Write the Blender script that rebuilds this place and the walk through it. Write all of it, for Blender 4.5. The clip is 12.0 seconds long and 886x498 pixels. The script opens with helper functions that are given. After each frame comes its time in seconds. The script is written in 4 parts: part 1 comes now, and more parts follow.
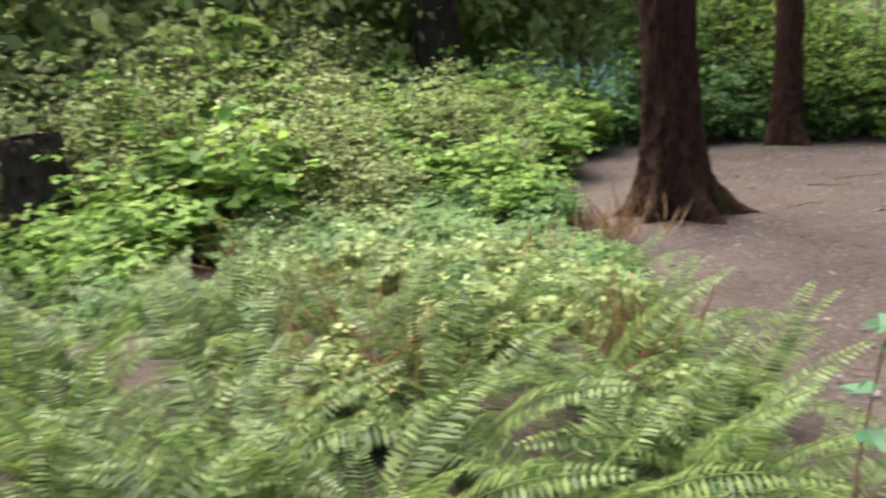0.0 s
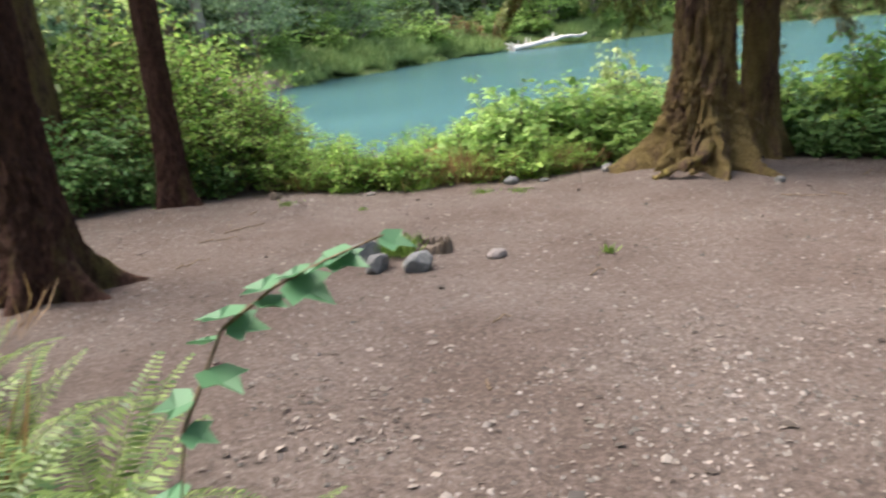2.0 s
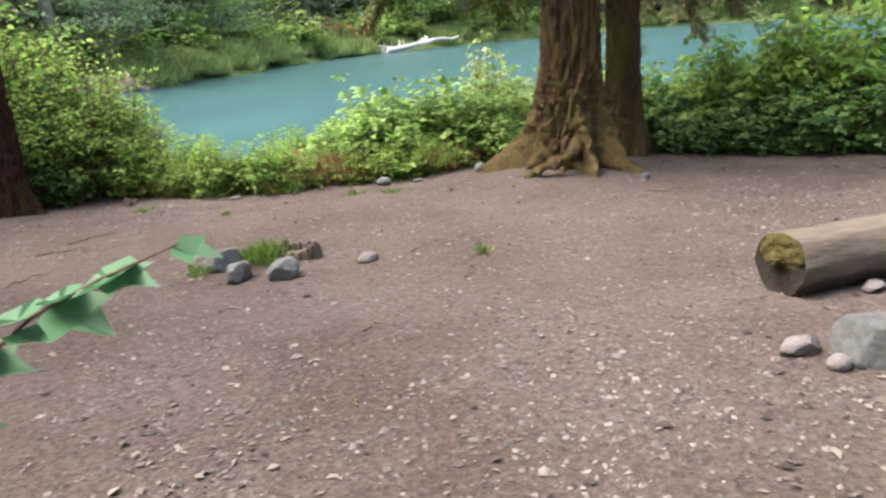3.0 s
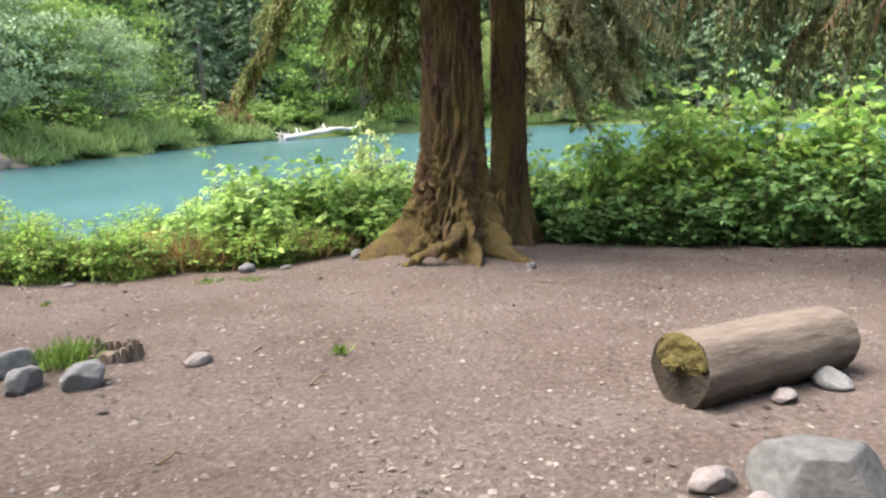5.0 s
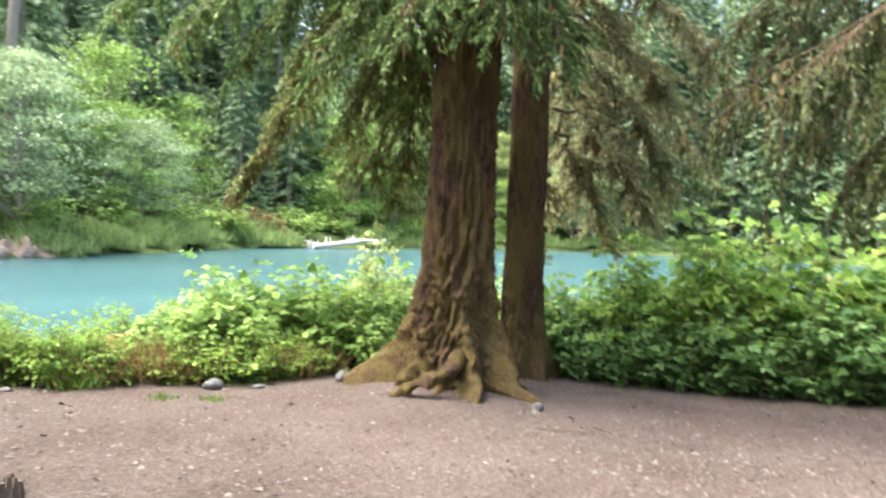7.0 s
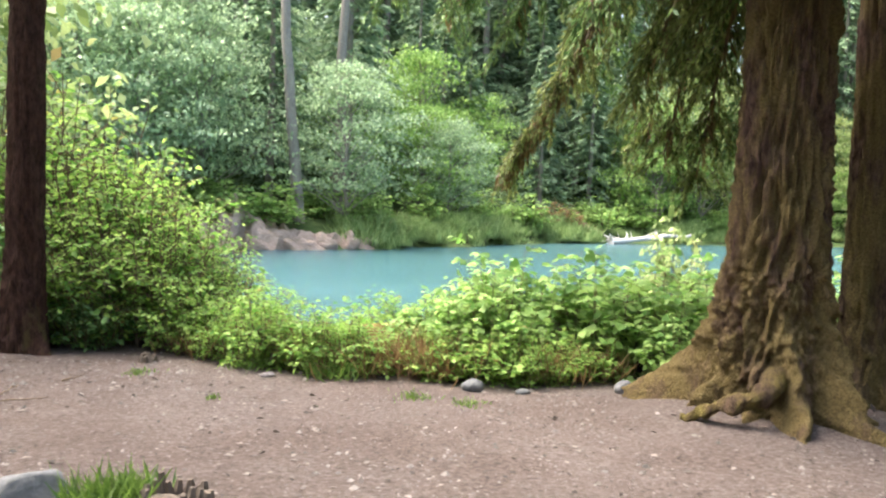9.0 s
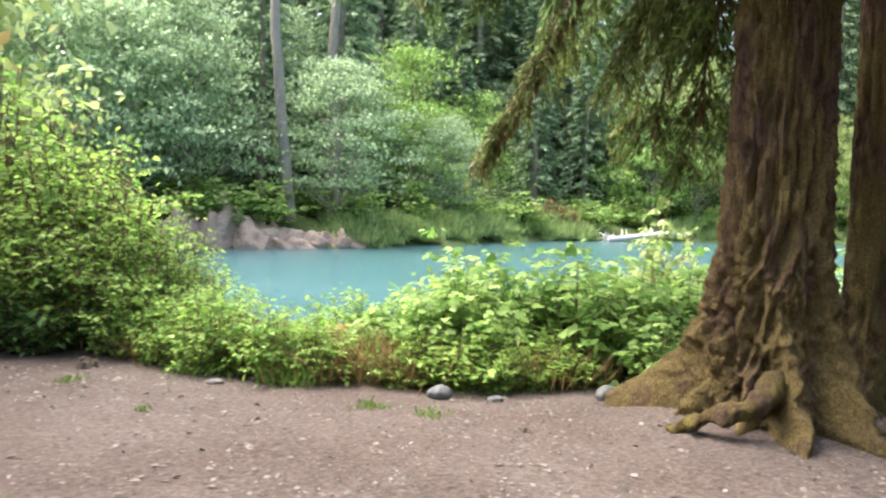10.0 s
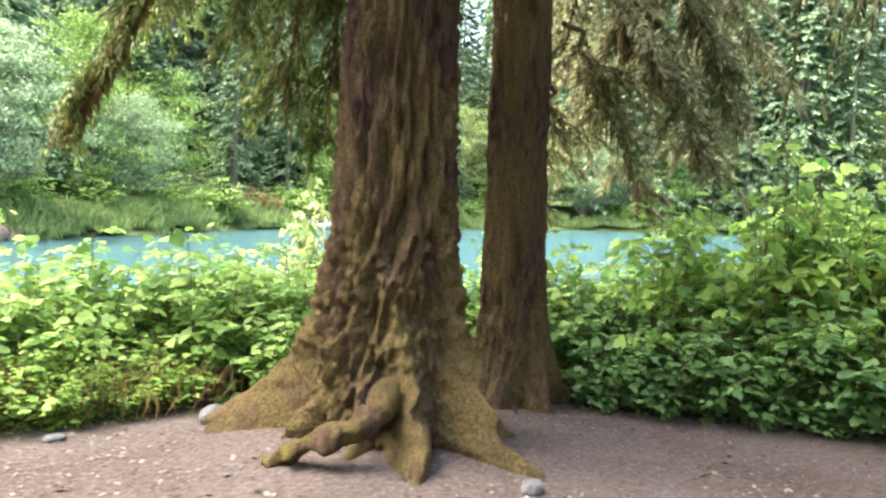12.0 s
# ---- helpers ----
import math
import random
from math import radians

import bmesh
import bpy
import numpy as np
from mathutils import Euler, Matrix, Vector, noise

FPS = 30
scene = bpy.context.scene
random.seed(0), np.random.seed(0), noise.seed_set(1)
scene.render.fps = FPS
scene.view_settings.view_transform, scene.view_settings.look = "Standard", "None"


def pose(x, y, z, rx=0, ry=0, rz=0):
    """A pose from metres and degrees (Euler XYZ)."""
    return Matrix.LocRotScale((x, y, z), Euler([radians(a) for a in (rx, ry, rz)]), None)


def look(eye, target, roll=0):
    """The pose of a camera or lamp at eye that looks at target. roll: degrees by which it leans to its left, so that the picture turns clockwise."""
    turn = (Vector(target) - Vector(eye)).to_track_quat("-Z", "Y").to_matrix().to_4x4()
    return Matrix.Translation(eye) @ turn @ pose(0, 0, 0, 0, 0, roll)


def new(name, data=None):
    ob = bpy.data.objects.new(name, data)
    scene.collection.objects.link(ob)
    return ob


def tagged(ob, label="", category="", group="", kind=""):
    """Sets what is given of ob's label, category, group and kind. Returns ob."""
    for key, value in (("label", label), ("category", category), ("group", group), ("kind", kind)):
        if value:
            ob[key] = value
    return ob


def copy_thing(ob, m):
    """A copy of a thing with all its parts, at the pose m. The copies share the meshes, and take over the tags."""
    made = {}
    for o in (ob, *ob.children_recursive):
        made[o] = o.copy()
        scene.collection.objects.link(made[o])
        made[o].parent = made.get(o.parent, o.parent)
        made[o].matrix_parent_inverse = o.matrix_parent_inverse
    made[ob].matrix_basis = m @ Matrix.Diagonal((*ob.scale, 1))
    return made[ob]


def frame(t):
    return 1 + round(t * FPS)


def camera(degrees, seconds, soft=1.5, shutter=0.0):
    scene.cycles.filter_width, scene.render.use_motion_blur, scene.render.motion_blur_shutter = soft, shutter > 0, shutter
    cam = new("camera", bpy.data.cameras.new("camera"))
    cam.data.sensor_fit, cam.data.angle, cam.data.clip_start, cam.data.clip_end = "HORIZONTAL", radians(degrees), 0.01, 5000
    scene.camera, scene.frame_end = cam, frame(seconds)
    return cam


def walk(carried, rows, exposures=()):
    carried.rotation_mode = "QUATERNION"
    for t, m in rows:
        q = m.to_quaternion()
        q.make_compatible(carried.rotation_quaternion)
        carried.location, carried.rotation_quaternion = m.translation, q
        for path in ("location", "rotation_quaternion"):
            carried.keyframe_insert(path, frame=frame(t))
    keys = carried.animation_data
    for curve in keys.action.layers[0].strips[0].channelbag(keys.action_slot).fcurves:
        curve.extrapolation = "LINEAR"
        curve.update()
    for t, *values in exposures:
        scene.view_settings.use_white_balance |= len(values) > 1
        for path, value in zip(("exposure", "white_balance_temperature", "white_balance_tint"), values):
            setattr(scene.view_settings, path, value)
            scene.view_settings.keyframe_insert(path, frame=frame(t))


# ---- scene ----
cam = camera(61.1, 12.0, soft=2.2, shutter=0.4)
SCALE = 2.7
LEVEL = Matrix.Rotation(radians(3.2), 4, Vector((-0.76, 0.65, 0)))
ROWS = [  # seconds, eye, target, roll
    (0.0, (0.035, 0.039, 0.673), (-0.344, 1.924, 0.125), -4.3),
    (0.5, (0.078, 0.115, 0.645), (0.068, 2.041, 0.106), -2.2),
    (1.0, (0.126, 0.164, 0.63), (0.535, 2.059, 0.139), -3.2),
    (1.5, (0.156, 0.216, 0.62), (0.941, 1.991, 0.14), -4.8),
    (2.0, (0.232, 0.256, 0.592), (1.238, 1.92, 0.122), -4.0),
    (2.5, (0.279, 0.291, 0.59), (1.471, 1.822, 0.105), -4.0),
    (3.0, (0.314, 0.321, 0.568), (1.575, 1.796, 0.084), -3.5),
    (3.5, (0.382, 0.34, 0.551), (1.767, 1.711, 0.102), -2.8),
    (5.5, (0.702, 0.529, 0.504), (2.193, 1.843, 0.279), -1.6),
    (6.0, (0.792, 0.566, 0.503), (2.286, 1.885, 0.339), -0.6),
    (6.5, (0.874, 0.632, 0.496), (2.389, 1.937, 0.458), 0.3),
    (7.0, (0.978, 0.668, 0.501), (2.43, 2.043, 0.549), 2.4),
    (7.5, (1.069, 0.761, 0.49), (2.25, 2.374, 0.534), 4.7),
    (9.5, (1.432, 1.082, 0.467), (2.234, 2.914, 0.465), 3.2),
    (10.0, (1.528, 1.175, 0.46), (2.345, 3.0, 0.456), 3.0),
    (10.5, (1.646, 1.269, 0.464), (2.585, 3.035, 0.459), 2.8),
    (11.0, (1.759, 1.326, 0.467), (2.855, 2.999, 0.456), 2.4),
    (11.5, (1.878, 1.365, 0.471), (3.27, 2.801, 0.466), 1.7),
    (12.0, (2.015, 1.386, 0.466), (3.451, 2.778, 0.464), 1.9),
]
walk(cam, [(t, LEVEL @ look(Vector(e) * SCALE, Vector(g) * SCALE, roll)) for t, e, g, roll in ROWS],
     [(0.0, 1.6), (1.0, 1.55), (2.0, 1.6), (3.5, 1.7), (5.5, 2.05), (6.5, 2.25), (7.5, 2.4), (9.5, 2.15), (10.5, 2.2), (12.0, 2.65)])

# ---- world and light ----
world = bpy.data.worlds.new("sky")
scene.world = world
world.use_nodes = True
wn = world.node_tree.nodes
sky = wn.new("ShaderNodeTexSky")
sky.sky_type, sky.sun_disc = "NISHITA", False
sky.sun_elevation, sky.sun_rotation = radians(61), radians(-40)
sky.air_density, sky.dust_density = 1.0, 7.0
wn["Background"].inputs["Strength"].default_value = 0.15
world.node_tree.links.new(sky.outputs["Color"], wn["Background"].inputs["Color"])
sun_data = bpy.data.lights.new("sun", "SUN")
sun_data.energy, sun_data.angle, sun_data.color = 2.6, radians(50), (1.0, 0.98, 0.94)
sun = new("sun", sun_data)
sun.matrix_world = look((-20, 24, 56), (0, 0, 0))


# ---- materials ----
def nodes_of(name):
    m = bpy.data.materials.new(name)
    m.use_nodes = True
    nt = m.node_tree
    return m, nt, nt.nodes["Principled BSDF"]


def noise_mix(nt, coord, scale, stops, detail=6.0, rough=0.6):
    """A colour from noise through a ramp of (place, colour)."""
    n = nt.nodes.new("ShaderNodeTexNoise")
    n.inputs["Scale"].default_value, n.inputs["Detail"].default_value, n.inputs["Roughness"].default_value = scale, detail, rough
    nt.links.new(coord, n.inputs["Vector"])
    r = nt.nodes.new("ShaderNodeValToRGB")
    while len(r.color_ramp.elements) < len(stops):
        r.color_ramp.elements.new(0.5)
    for el, (p, c) in zip(r.color_ramp.elements, stops):
        el.position, el.color = p, (*c, 1)
    nt.links.new(n.outputs["Fac"], r.inputs["Fac"])
    return r.outputs["Color"], n.outputs["Fac"]


def mixed(nt, kind, fac, a, b):
    m = nt.nodes.new("ShaderNodeMix")
    m.data_type, m.blend_type = "RGBA", kind
    if isinstance(fac, float):
        m.inputs[0].default_value = fac
    else:
        nt.links.new(fac, m.inputs[0])
    nt.links.new(a, m.inputs[6])
    nt.links.new(b, m.inputs[7])
    return m.outputs[2]


def bumped(nt, bsdf, height, strength, distance=0.02):
    b = nt.nodes.new("ShaderNodeBump")
    b.inputs["Strength"].default_value, b.inputs["Distance"].default_value = strength, distance
    nt.links.new(height, b.inputs["Height"])
    nt.links.new(b.outputs["Normal"], bsdf.inputs["Normal"])


def surface(name, dark, light, fine=40.0, coarse=3.0, rough=0.9, bump=0.5, tint=None, stretch=(1, 1, 1), dist=0.02):
    """Two scales of noise between two colours, with relief; tint: a third colour in broad patches."""
    m, nt, bsdf = nodes_of(name)
    tc = nt.nodes.new("ShaderNodeTexCoord")
    mp = nt.nodes.new("ShaderNodeMapping")
    mp.inputs["Scale"].default_value = stretch
    nt.links.new(tc.outputs["Object"], mp.inputs["Vector"])
    co = mp.outputs["Vector"]
    c1, f1 = noise_mix(nt, co, fine, [(0.3, dark), (0.7, light)])
    mean = [(a + b) / 2 for a, b in zip(dark, light)]
    c2, f2 = noise_mix(nt, co, coarse, [(0.35, mean), (0.62, tint or light)])
    col = mixed(nt, "MIX", 0.5, c1, c2)
    nt.links.new(col, bsdf.inputs["Base Color"])
    bsdf.inputs["Roughness"].default_value = rough
    bsdf.inputs["Specular IOR Level"].default_value = 0.25
    bumped(nt, bsdf, f1, bump, dist)
    return m


def leafy(name, dark, light, translucent=0.35, rough=0.55, old=None):
    """Leaves: each island its own green, light passing through the blade."""
    m, nt, bsdf = nodes_of(name)
    g = nt.nodes.new("ShaderNodeNewGeometry")
    r = nt.nodes.new("ShaderNodeValToRGB")
    stops = [(0.0, dark), (0.75, light)] + ([(0.97, light), (1.0, old)] if old else [(1.0, tuple(min(1, c * 1.25) for c in light))])
    while len(r.color_ramp.elements) < len(stops):
        r.color_ramp.elements.new(0.5)
    for el, (p, c) in zip(r.color_ramp.elements, stops):
        el.position, el.color = p, (*c, 1)
    nt.links.new(g.outputs["Random Per Island"], r.inputs["Fac"])
    tc = nt.nodes.new("ShaderNodeTexCoord")
    c2, _ = noise_mix(nt, tc.outputs["Object"], 1.7, [(0.3, (0.72, 0.75, 0.7)), (0.7, (1.0, 1.0, 1.0))], 3)
    col = mixed(nt, "MULTIPLY", 1.0, r.outputs["Color"], c2)
    nt.links.new(col, bsdf.inputs["Base Color"])
    bsdf.inputs["Roughness"].default_value = rough
    bsdf.inputs["Specular IOR Level"].default_value = 0.35
    tr = nt.nodes.new("ShaderNodeBsdfTranslucent")
    nt.links.new(col, tr.inputs["Color"])
    mx = nt.nodes.new("ShaderNodeMixShader")
    mx.inputs[0].default_value = translucent
    nt.links.new(bsdf.outputs[0], mx.inputs[1])
    nt.links.new(tr.outputs[0], mx.inputs[2])
    nt.links.new(mx.outputs[0], nt.nodes["Material Output"].inputs["Surface"])
    return m


def ground_material():
    m, nt, bsdf = nodes_of("trodden_earth")
    tc = nt.nodes.new("ShaderNodeTexCoord")
    co = tc.outputs["Object"]
    c1, f1 = noise_mix(nt, co, 28, [(0.3, (0.054, 0.043, 0.038)), (0.52, (0.122, 0.101, 0.091)), (0.75, (0.215, 0.191, 0.179))], 10, 0.75)
    c2, f2 = noise_mix(nt, co, 0.9, [(0.35, (0.82, 0.74, 0.7)), (0.65, (1.1, 1.06, 1.04))], 4)
    v = nt.nodes.new("ShaderNodeTexVoronoi")
    v.inputs["Scale"].default_value, v.inputs["Randomness"].default_value = 55, 1
    nt.links.new(co, v.inputs["Vector"])
    r = nt.nodes.new("ShaderNodeValToRGB")
    r.color_ramp.elements[0].position, r.color_ramp.elements[0].color = 0.0, (1.25, 1.2, 1.16, 1)
    r.color_ramp.elements[1].position, r.color_ramp.elements[1].color = 0.35, (0.93, 0.92, 0.91, 1)
    nt.links.new(v.outputs["Distance"], r.inputs["Fac"])
    col = mixed(nt, "MULTIPLY", 1.0, mixed(nt, "MULTIPLY", 1.0, c1, c2), r.outputs["Color"])
    # beyond the trodden clearing: moss, duff and low green cover
    sep = nt.nodes.new("ShaderNodeVectorMath")
    sep.operation = "DISTANCE"
    nt.links.new(co, sep.inputs[0])
    sep.inputs[1].default_value = (5.5, 3.5, 0)
    rg = nt.nodes.new("ShaderNodeMapRange")
    rg.inputs["From Min"].default_value, rg.inputs["From Max"].default_value = 9.0, 12.5
    nt.links.new(sep.outputs["Value"], rg.inputs["Value"])
    c3, _ = noise_mix(nt, co, 1.3, [(0.3, (0.05, 0.075, 0.025)), (0.55, (0.09, 0.13, 0.04)), (0.75, (0.15, 0.13, 0.07))], 8)
    col = mixed(nt, "MIX", rg.outputs["Result"], col, c3)
    nt.links.new(col, bsdf.inputs["Base Color"])
    bsdf.inputs["Roughness"].default_value = 0.95
    bsdf.inputs["Specular IOR Level"].default_value = 0.15
    bumped(nt, bsdf, f1, 0.9, 0.03)
    return m


def water_material():
    m, nt, bsdf = nodes_of("glacial_water")
    tc = nt.nodes.new("ShaderNodeTexCoord")
    mp = nt.nodes.new("ShaderNodeMapping")
    mp.inputs["Scale"].default_value = (0.6, 1.6, 1)
    nt.links.new(tc.outputs["Object"], mp.inputs["Vector"])
    c1, f1 = noise_mix(nt, mp.outputs["Vector"], 0.12, [(0.3, (0.040, 0.098, 0.112)), (0.7, (0.053, 0.122, 0.136))], 3)
    n = nt.nodes.new("ShaderNodeTexNoise")
    n.inputs["Scale"].default_value, n.inputs["Detail"].default_value = 2.2, 6
    nt.links.new(mp.outputs["Vector"], n.inputs["Vector"])
    nt.links.new(c1, bsdf.inputs["Base Color"])
    bsdf.inputs["Roughness"].default_value = 0.22
    bsdf.inputs["IOR"].default_value = 1.33
    bumped(nt, bsdf, n.outputs["Fac"], 0.35, 0.15)
    return m


def mossy_bark(name, dark, light, moss_dark, moss_light, cover, climb):
    """Furrowed bark with moss in patches, thicker on the roots and thinning up the stem."""
    m, nt, bsdf = nodes_of(name)
    tc = nt.nodes.new("ShaderNodeTexCoord")
    co = tc.outputs["Object"]
    mp = nt.nodes.new("ShaderNodeMapping")
    mp.inputs["Scale"].default_value = (1, 1, 0.35)
    nt.links.new(co, mp.inputs["Vector"])
    c1, f1 = noise_mix(nt, mp.outputs["Vector"], 26, [(0.32, dark), (0.68, light)], 8, 0.7)
    c2, f2 = noise_mix(nt, co, 48, [(0.3, moss_dark), (0.7, moss_light)], 8, 0.7)
    n = nt.nodes.new("ShaderNodeTexNoise")
    n.inputs["Scale"].default_value, n.inputs["Detail"].default_value, n.inputs["Roughness"].default_value = 3.2, 8, 0.7
    nt.links.new(mp.outputs["Vector"], n.inputs["Vector"])
    sep = nt.nodes.new("ShaderNodeSeparateXYZ")
    nt.links.new(co, sep.inputs[0])
    zr = nt.nodes.new("ShaderNodeMapRange")
    zr.inputs["From Min"].default_value, zr.inputs["From Max"].default_value = 0.0, climb
    zr.inputs["To Min"].default_value, zr.inputs["To Max"].default_value = 0.09, 0.0
    nt.links.new(sep.outputs["Z"], zr.inputs["Value"])
    ad = nt.nodes.new("ShaderNodeMath")
    nt.links.new(n.outputs["Fac"], ad.inputs[0])
    nt.links.new(zr.outputs["Result"], ad.inputs[1])
    fr = nt.nodes.new("ShaderNodeMapRange")
    fr.inputs["From Min"].default_value, fr.inputs["From Max"].default_value = cover, cover + 0.16
    nt.links.new(ad.outputs[0], fr.inputs["Value"])
    nt.links.new(mixed(nt, "MIX", fr.outputs["Result"], c1, c2), bsdf.inputs["Base Color"])
    bsdf.inputs["Roughness"].default_value = 1.0
    bsdf.inputs["Specular IOR Level"].default_value = 0.1
    sm = nt.nodes.new("ShaderNodeMath")
    nt.links.new(f1, sm.inputs[0])
    nt.links.new(f2, sm.inputs[1])
    bumped(nt, bsdf, sm.outputs[0], 1.0, 0.05)
    return m


EARTH = ground_material()
WATER = water_material()
BARK_RED = mossy_bark("reddish_bark", (0.026, 0.015, 0.012), (0.12, 0.062, 0.046), (0.06, 0.05, 0.018), (0.16, 0.13, 0.05), 0.60, 1.2)
BARK_MOSS = mossy_bark("mossy_spruce_bark", (0.036, 0.022, 0.018), (0.18, 0.112, 0.085), (0.085, 0.062, 0.026), (0.27, 0.20, 0.085), 0.42, 2.2)
# the undergrowth's shade is put into this near-black bark colour
BARK_SHADE = surface("shade_dark_bark", (0.02, 0.015, 0.012), (0.07, 0.05, 0.04), 22, 2.5, 0.95, 0.9, None, (1, 1, 0.25), 0.03)
BARK_GREY = surface("grey_bark", (0.12, 0.10, 0.085), (0.34, 0.30, 0.26), 14, 1.5, 0.9, 0.7, None, (1, 1, 0.3))
MOSS = surface("moss", (0.030, 0.026, 0.008), (0.125, 0.105, 0.028), 55, 5, 1.0, 1.0, (0.085, 0.062, 0.026))
WOOD_WORN = surface("weathered_log_wood", (0.042, 0.032, 0.026), (0.185, 0.15, 0.122), 16, 2.6, 0.9, 0.9, (0.14, 0.112, 0.09), (0.3, 1, 1))
WOOD_DARK = surface("rotting_wood", (0.014, 0.010, 0.008), (0.075, 0.055, 0.040), 25, 4, 0.95, 0.9, (0.07, 0.056, 0.042), (1, 1, 0.3))
STONE_GREY = surface("river_stone", (0.06, 0.063, 0.063), (0.175, 0.173, 0.17), 30, 3, 0.8, 0.6)
STONE_PINK = surface("pinkish_stone", (0.10, 0.084, 0.08), (0.215, 0.187, 0.178), 26, 3, 0.8, 0.6)
STONE_DARK = surface("damp_stone", (0.055, 0.055, 0.055), (0.16, 0.155, 0.15), 26, 3, 0.75, 0.5)
ROCK_BANK = surface("bank_rock", (0.24, 0.165, 0.125), (0.60, 0.46, 0.37), 4, 0.7, 0.9, 0.9, (0.40, 0.29, 0.22), (1, 1, 1.6), 0.2)
# damp wood, with the shade of the turned-away end put into its colour
WOOD_END = surface("shaded_wet_heartwood", (0.008, 0.006, 0.005), (0.05, 0.037, 0.028), 45, 5, 0.9, 0.8, (0.035, 0.028, 0.02))
STUMP_WOOD = surface("grey_stump_wood", (0.04, 0.03, 0.023), (0.20, 0.155, 0.12), 30, 4, 0.95, 0.9, (0.14, 0.11, 0.085), (1, 1, 0.3))
STONE_BOULDER = surface("grey_boulder", (0.036, 0.036, 0.036), (0.125, 0.123, 0.12), 22, 3, 0.85, 0.8)
SAND = surface("pale_sand", (0.28, 0.23, 0.2), (0.45, 0.38, 0.33), 12, 1, 0.95, 0.4)
BLEACHED = surface("bleached_wood", (0.45, 0.41, 0.37), (0.78, 0.73, 0.68), 8, 2, 0.8, 0.4, None, (0.3, 1, 1))
TWIG = surface("twig_bark", (0.06, 0.04, 0.025), (0.18, 0.13, 0.08), 40, 5, 0.9, 0.4)
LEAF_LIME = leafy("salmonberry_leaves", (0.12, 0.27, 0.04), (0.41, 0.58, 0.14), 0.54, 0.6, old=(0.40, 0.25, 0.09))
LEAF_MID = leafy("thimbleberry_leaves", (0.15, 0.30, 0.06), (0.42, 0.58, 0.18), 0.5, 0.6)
# shade under the trees is put into this darker leaf green
LEAF_SHADED = leafy("shade_toned_leaves", (0.08, 0.19, 0.055), (0.24, 0.40, 0.13), 0.45, 0.55)
LEAF_PALE = leafy("pale_leaves", (0.20, 0.28, 0.08), (0.50, 0.58, 0.24), 0.45, old=(0.36, 0.24, 0.10))
LEAF_GREY = leafy("alder_leaves", (0.22, 0.33, 0.17), (0.48, 0.60, 0.35), 0.42)
LEAF_BLUE = leafy("maple_seedling_leaves", (0.05, 0.14, 0.065), (0.10, 0.22, 0.11), 0.35)
FERN = leafy("sword_fern", (0.045, 0.10, 0.026), (0.23, 0.31, 0.09), 0.42, 0.5, old=(0.34, 0.20, 0.06))
NEEDLE = leafy("conifer_needles", (0.06, 0.12, 0.04), (0.21, 0.31, 0.10), 0.42)
# darker copy of the needles: the boughs' shade is put into the colour
NEEDLE_SHADED = leafy("shaded_spruce_needles", (0.03, 0.05, 0.016), (0.13, 0.16, 0.05), 0.35)
# haze over the far bank is put into this paler needle colour
NEEDLE_HAZED = leafy("hazed_far_needles", (0.12, 0.20, 0.11), (0.31, 0.42, 0.24), 0.4)
NEEDLE_MOSS = leafy("moss_hung_needles", (0.09, 0.12, 0.03), (0.30, 0.34, 0.11), 0.4)
NEEDLE_PALE = leafy("dry_moss_needles", (0.22, 0.21, 0.10), (0.48, 0.46, 0.26), 0.5)
HANG_MOSS = leafy("hanging_moss", (0.10, 0.065, 0.025), (0.30, 0.205, 0.085), 0.3)
GRASS = leafy("grass", (0.06, 0.13, 0.02), (0.20, 0.30, 0.06), 0.35)
BANK_GRASS = leafy("bank_grass_blades", (0.16, 0.27, 0.08), (0.40, 0.50, 0.20), 0.45)
DEAD = leafy("dead_fronds", (0.16, 0.085, 0.035), (0.36, 0.22, 0.10), 0.2)
CHIPS = leafy("leaf_litter_chips", (0.036, 0.025, 0.020), (0.19, 0.155, 0.138), 0.0, 0.9)
PEBBLE = leafy("pebbles", (0.05, 0.042, 0.038), (0.185, 0.158, 0.145), 0.0, 0.85)


# ---- helpers for building ----
rng = np.random.default_rng(7)


def fast_mesh(name, verts, quads):
    me = bpy.data.meshes.new(name)
    verts, quads = np.asarray(verts, np.float32), np.asarray(quads, np.int32)
    me.vertices.add(len(verts))
    me.vertices.foreach_set("co", verts.ravel())
    me.loops.add(quads.size)
    me.loops.foreach_set("vertex_index", quads.ravel())
    me.polygons.add(len(quads))
    k = quads.shape[1]
    me.polygons.foreach_set("loop_start", np.arange(0, quads.size, k, dtype=np.int32))
    me.polygons.foreach_set("loop_total", np.full(len(quads), k, np.int32))
    me.update(calc_edges=True)
    return me


def smooth(me):
    me.polygons.foreach_set("use_smooth", np.ones(len(me.polygons), bool))


def mesh_part(name, me, material, parent=None, label="", kind=""):
    if not me.materials:
        me.materials.append(material)
    ob = new(name, me)
    ob.parent = parent
    return tagged(ob, label, kind=kind)


def part(name, bm, material, parent=None, label="", shade=True):
    me = bpy.data.meshes.new(name)
    bm.to_mesh(me)
    bm.free()
    if shade:
        smooth(me)
    return mesh_part(name, me, material, parent, label)


def thing(name, m, label, category, group="", kind=""):
    ob = new(name)
    ob.matrix_world = m
    return tagged(ob, label, category, group, kind)


def unit(v):
    return v / np.maximum(np.linalg.norm(v, axis=-1, keepdims=True), 1e-9)


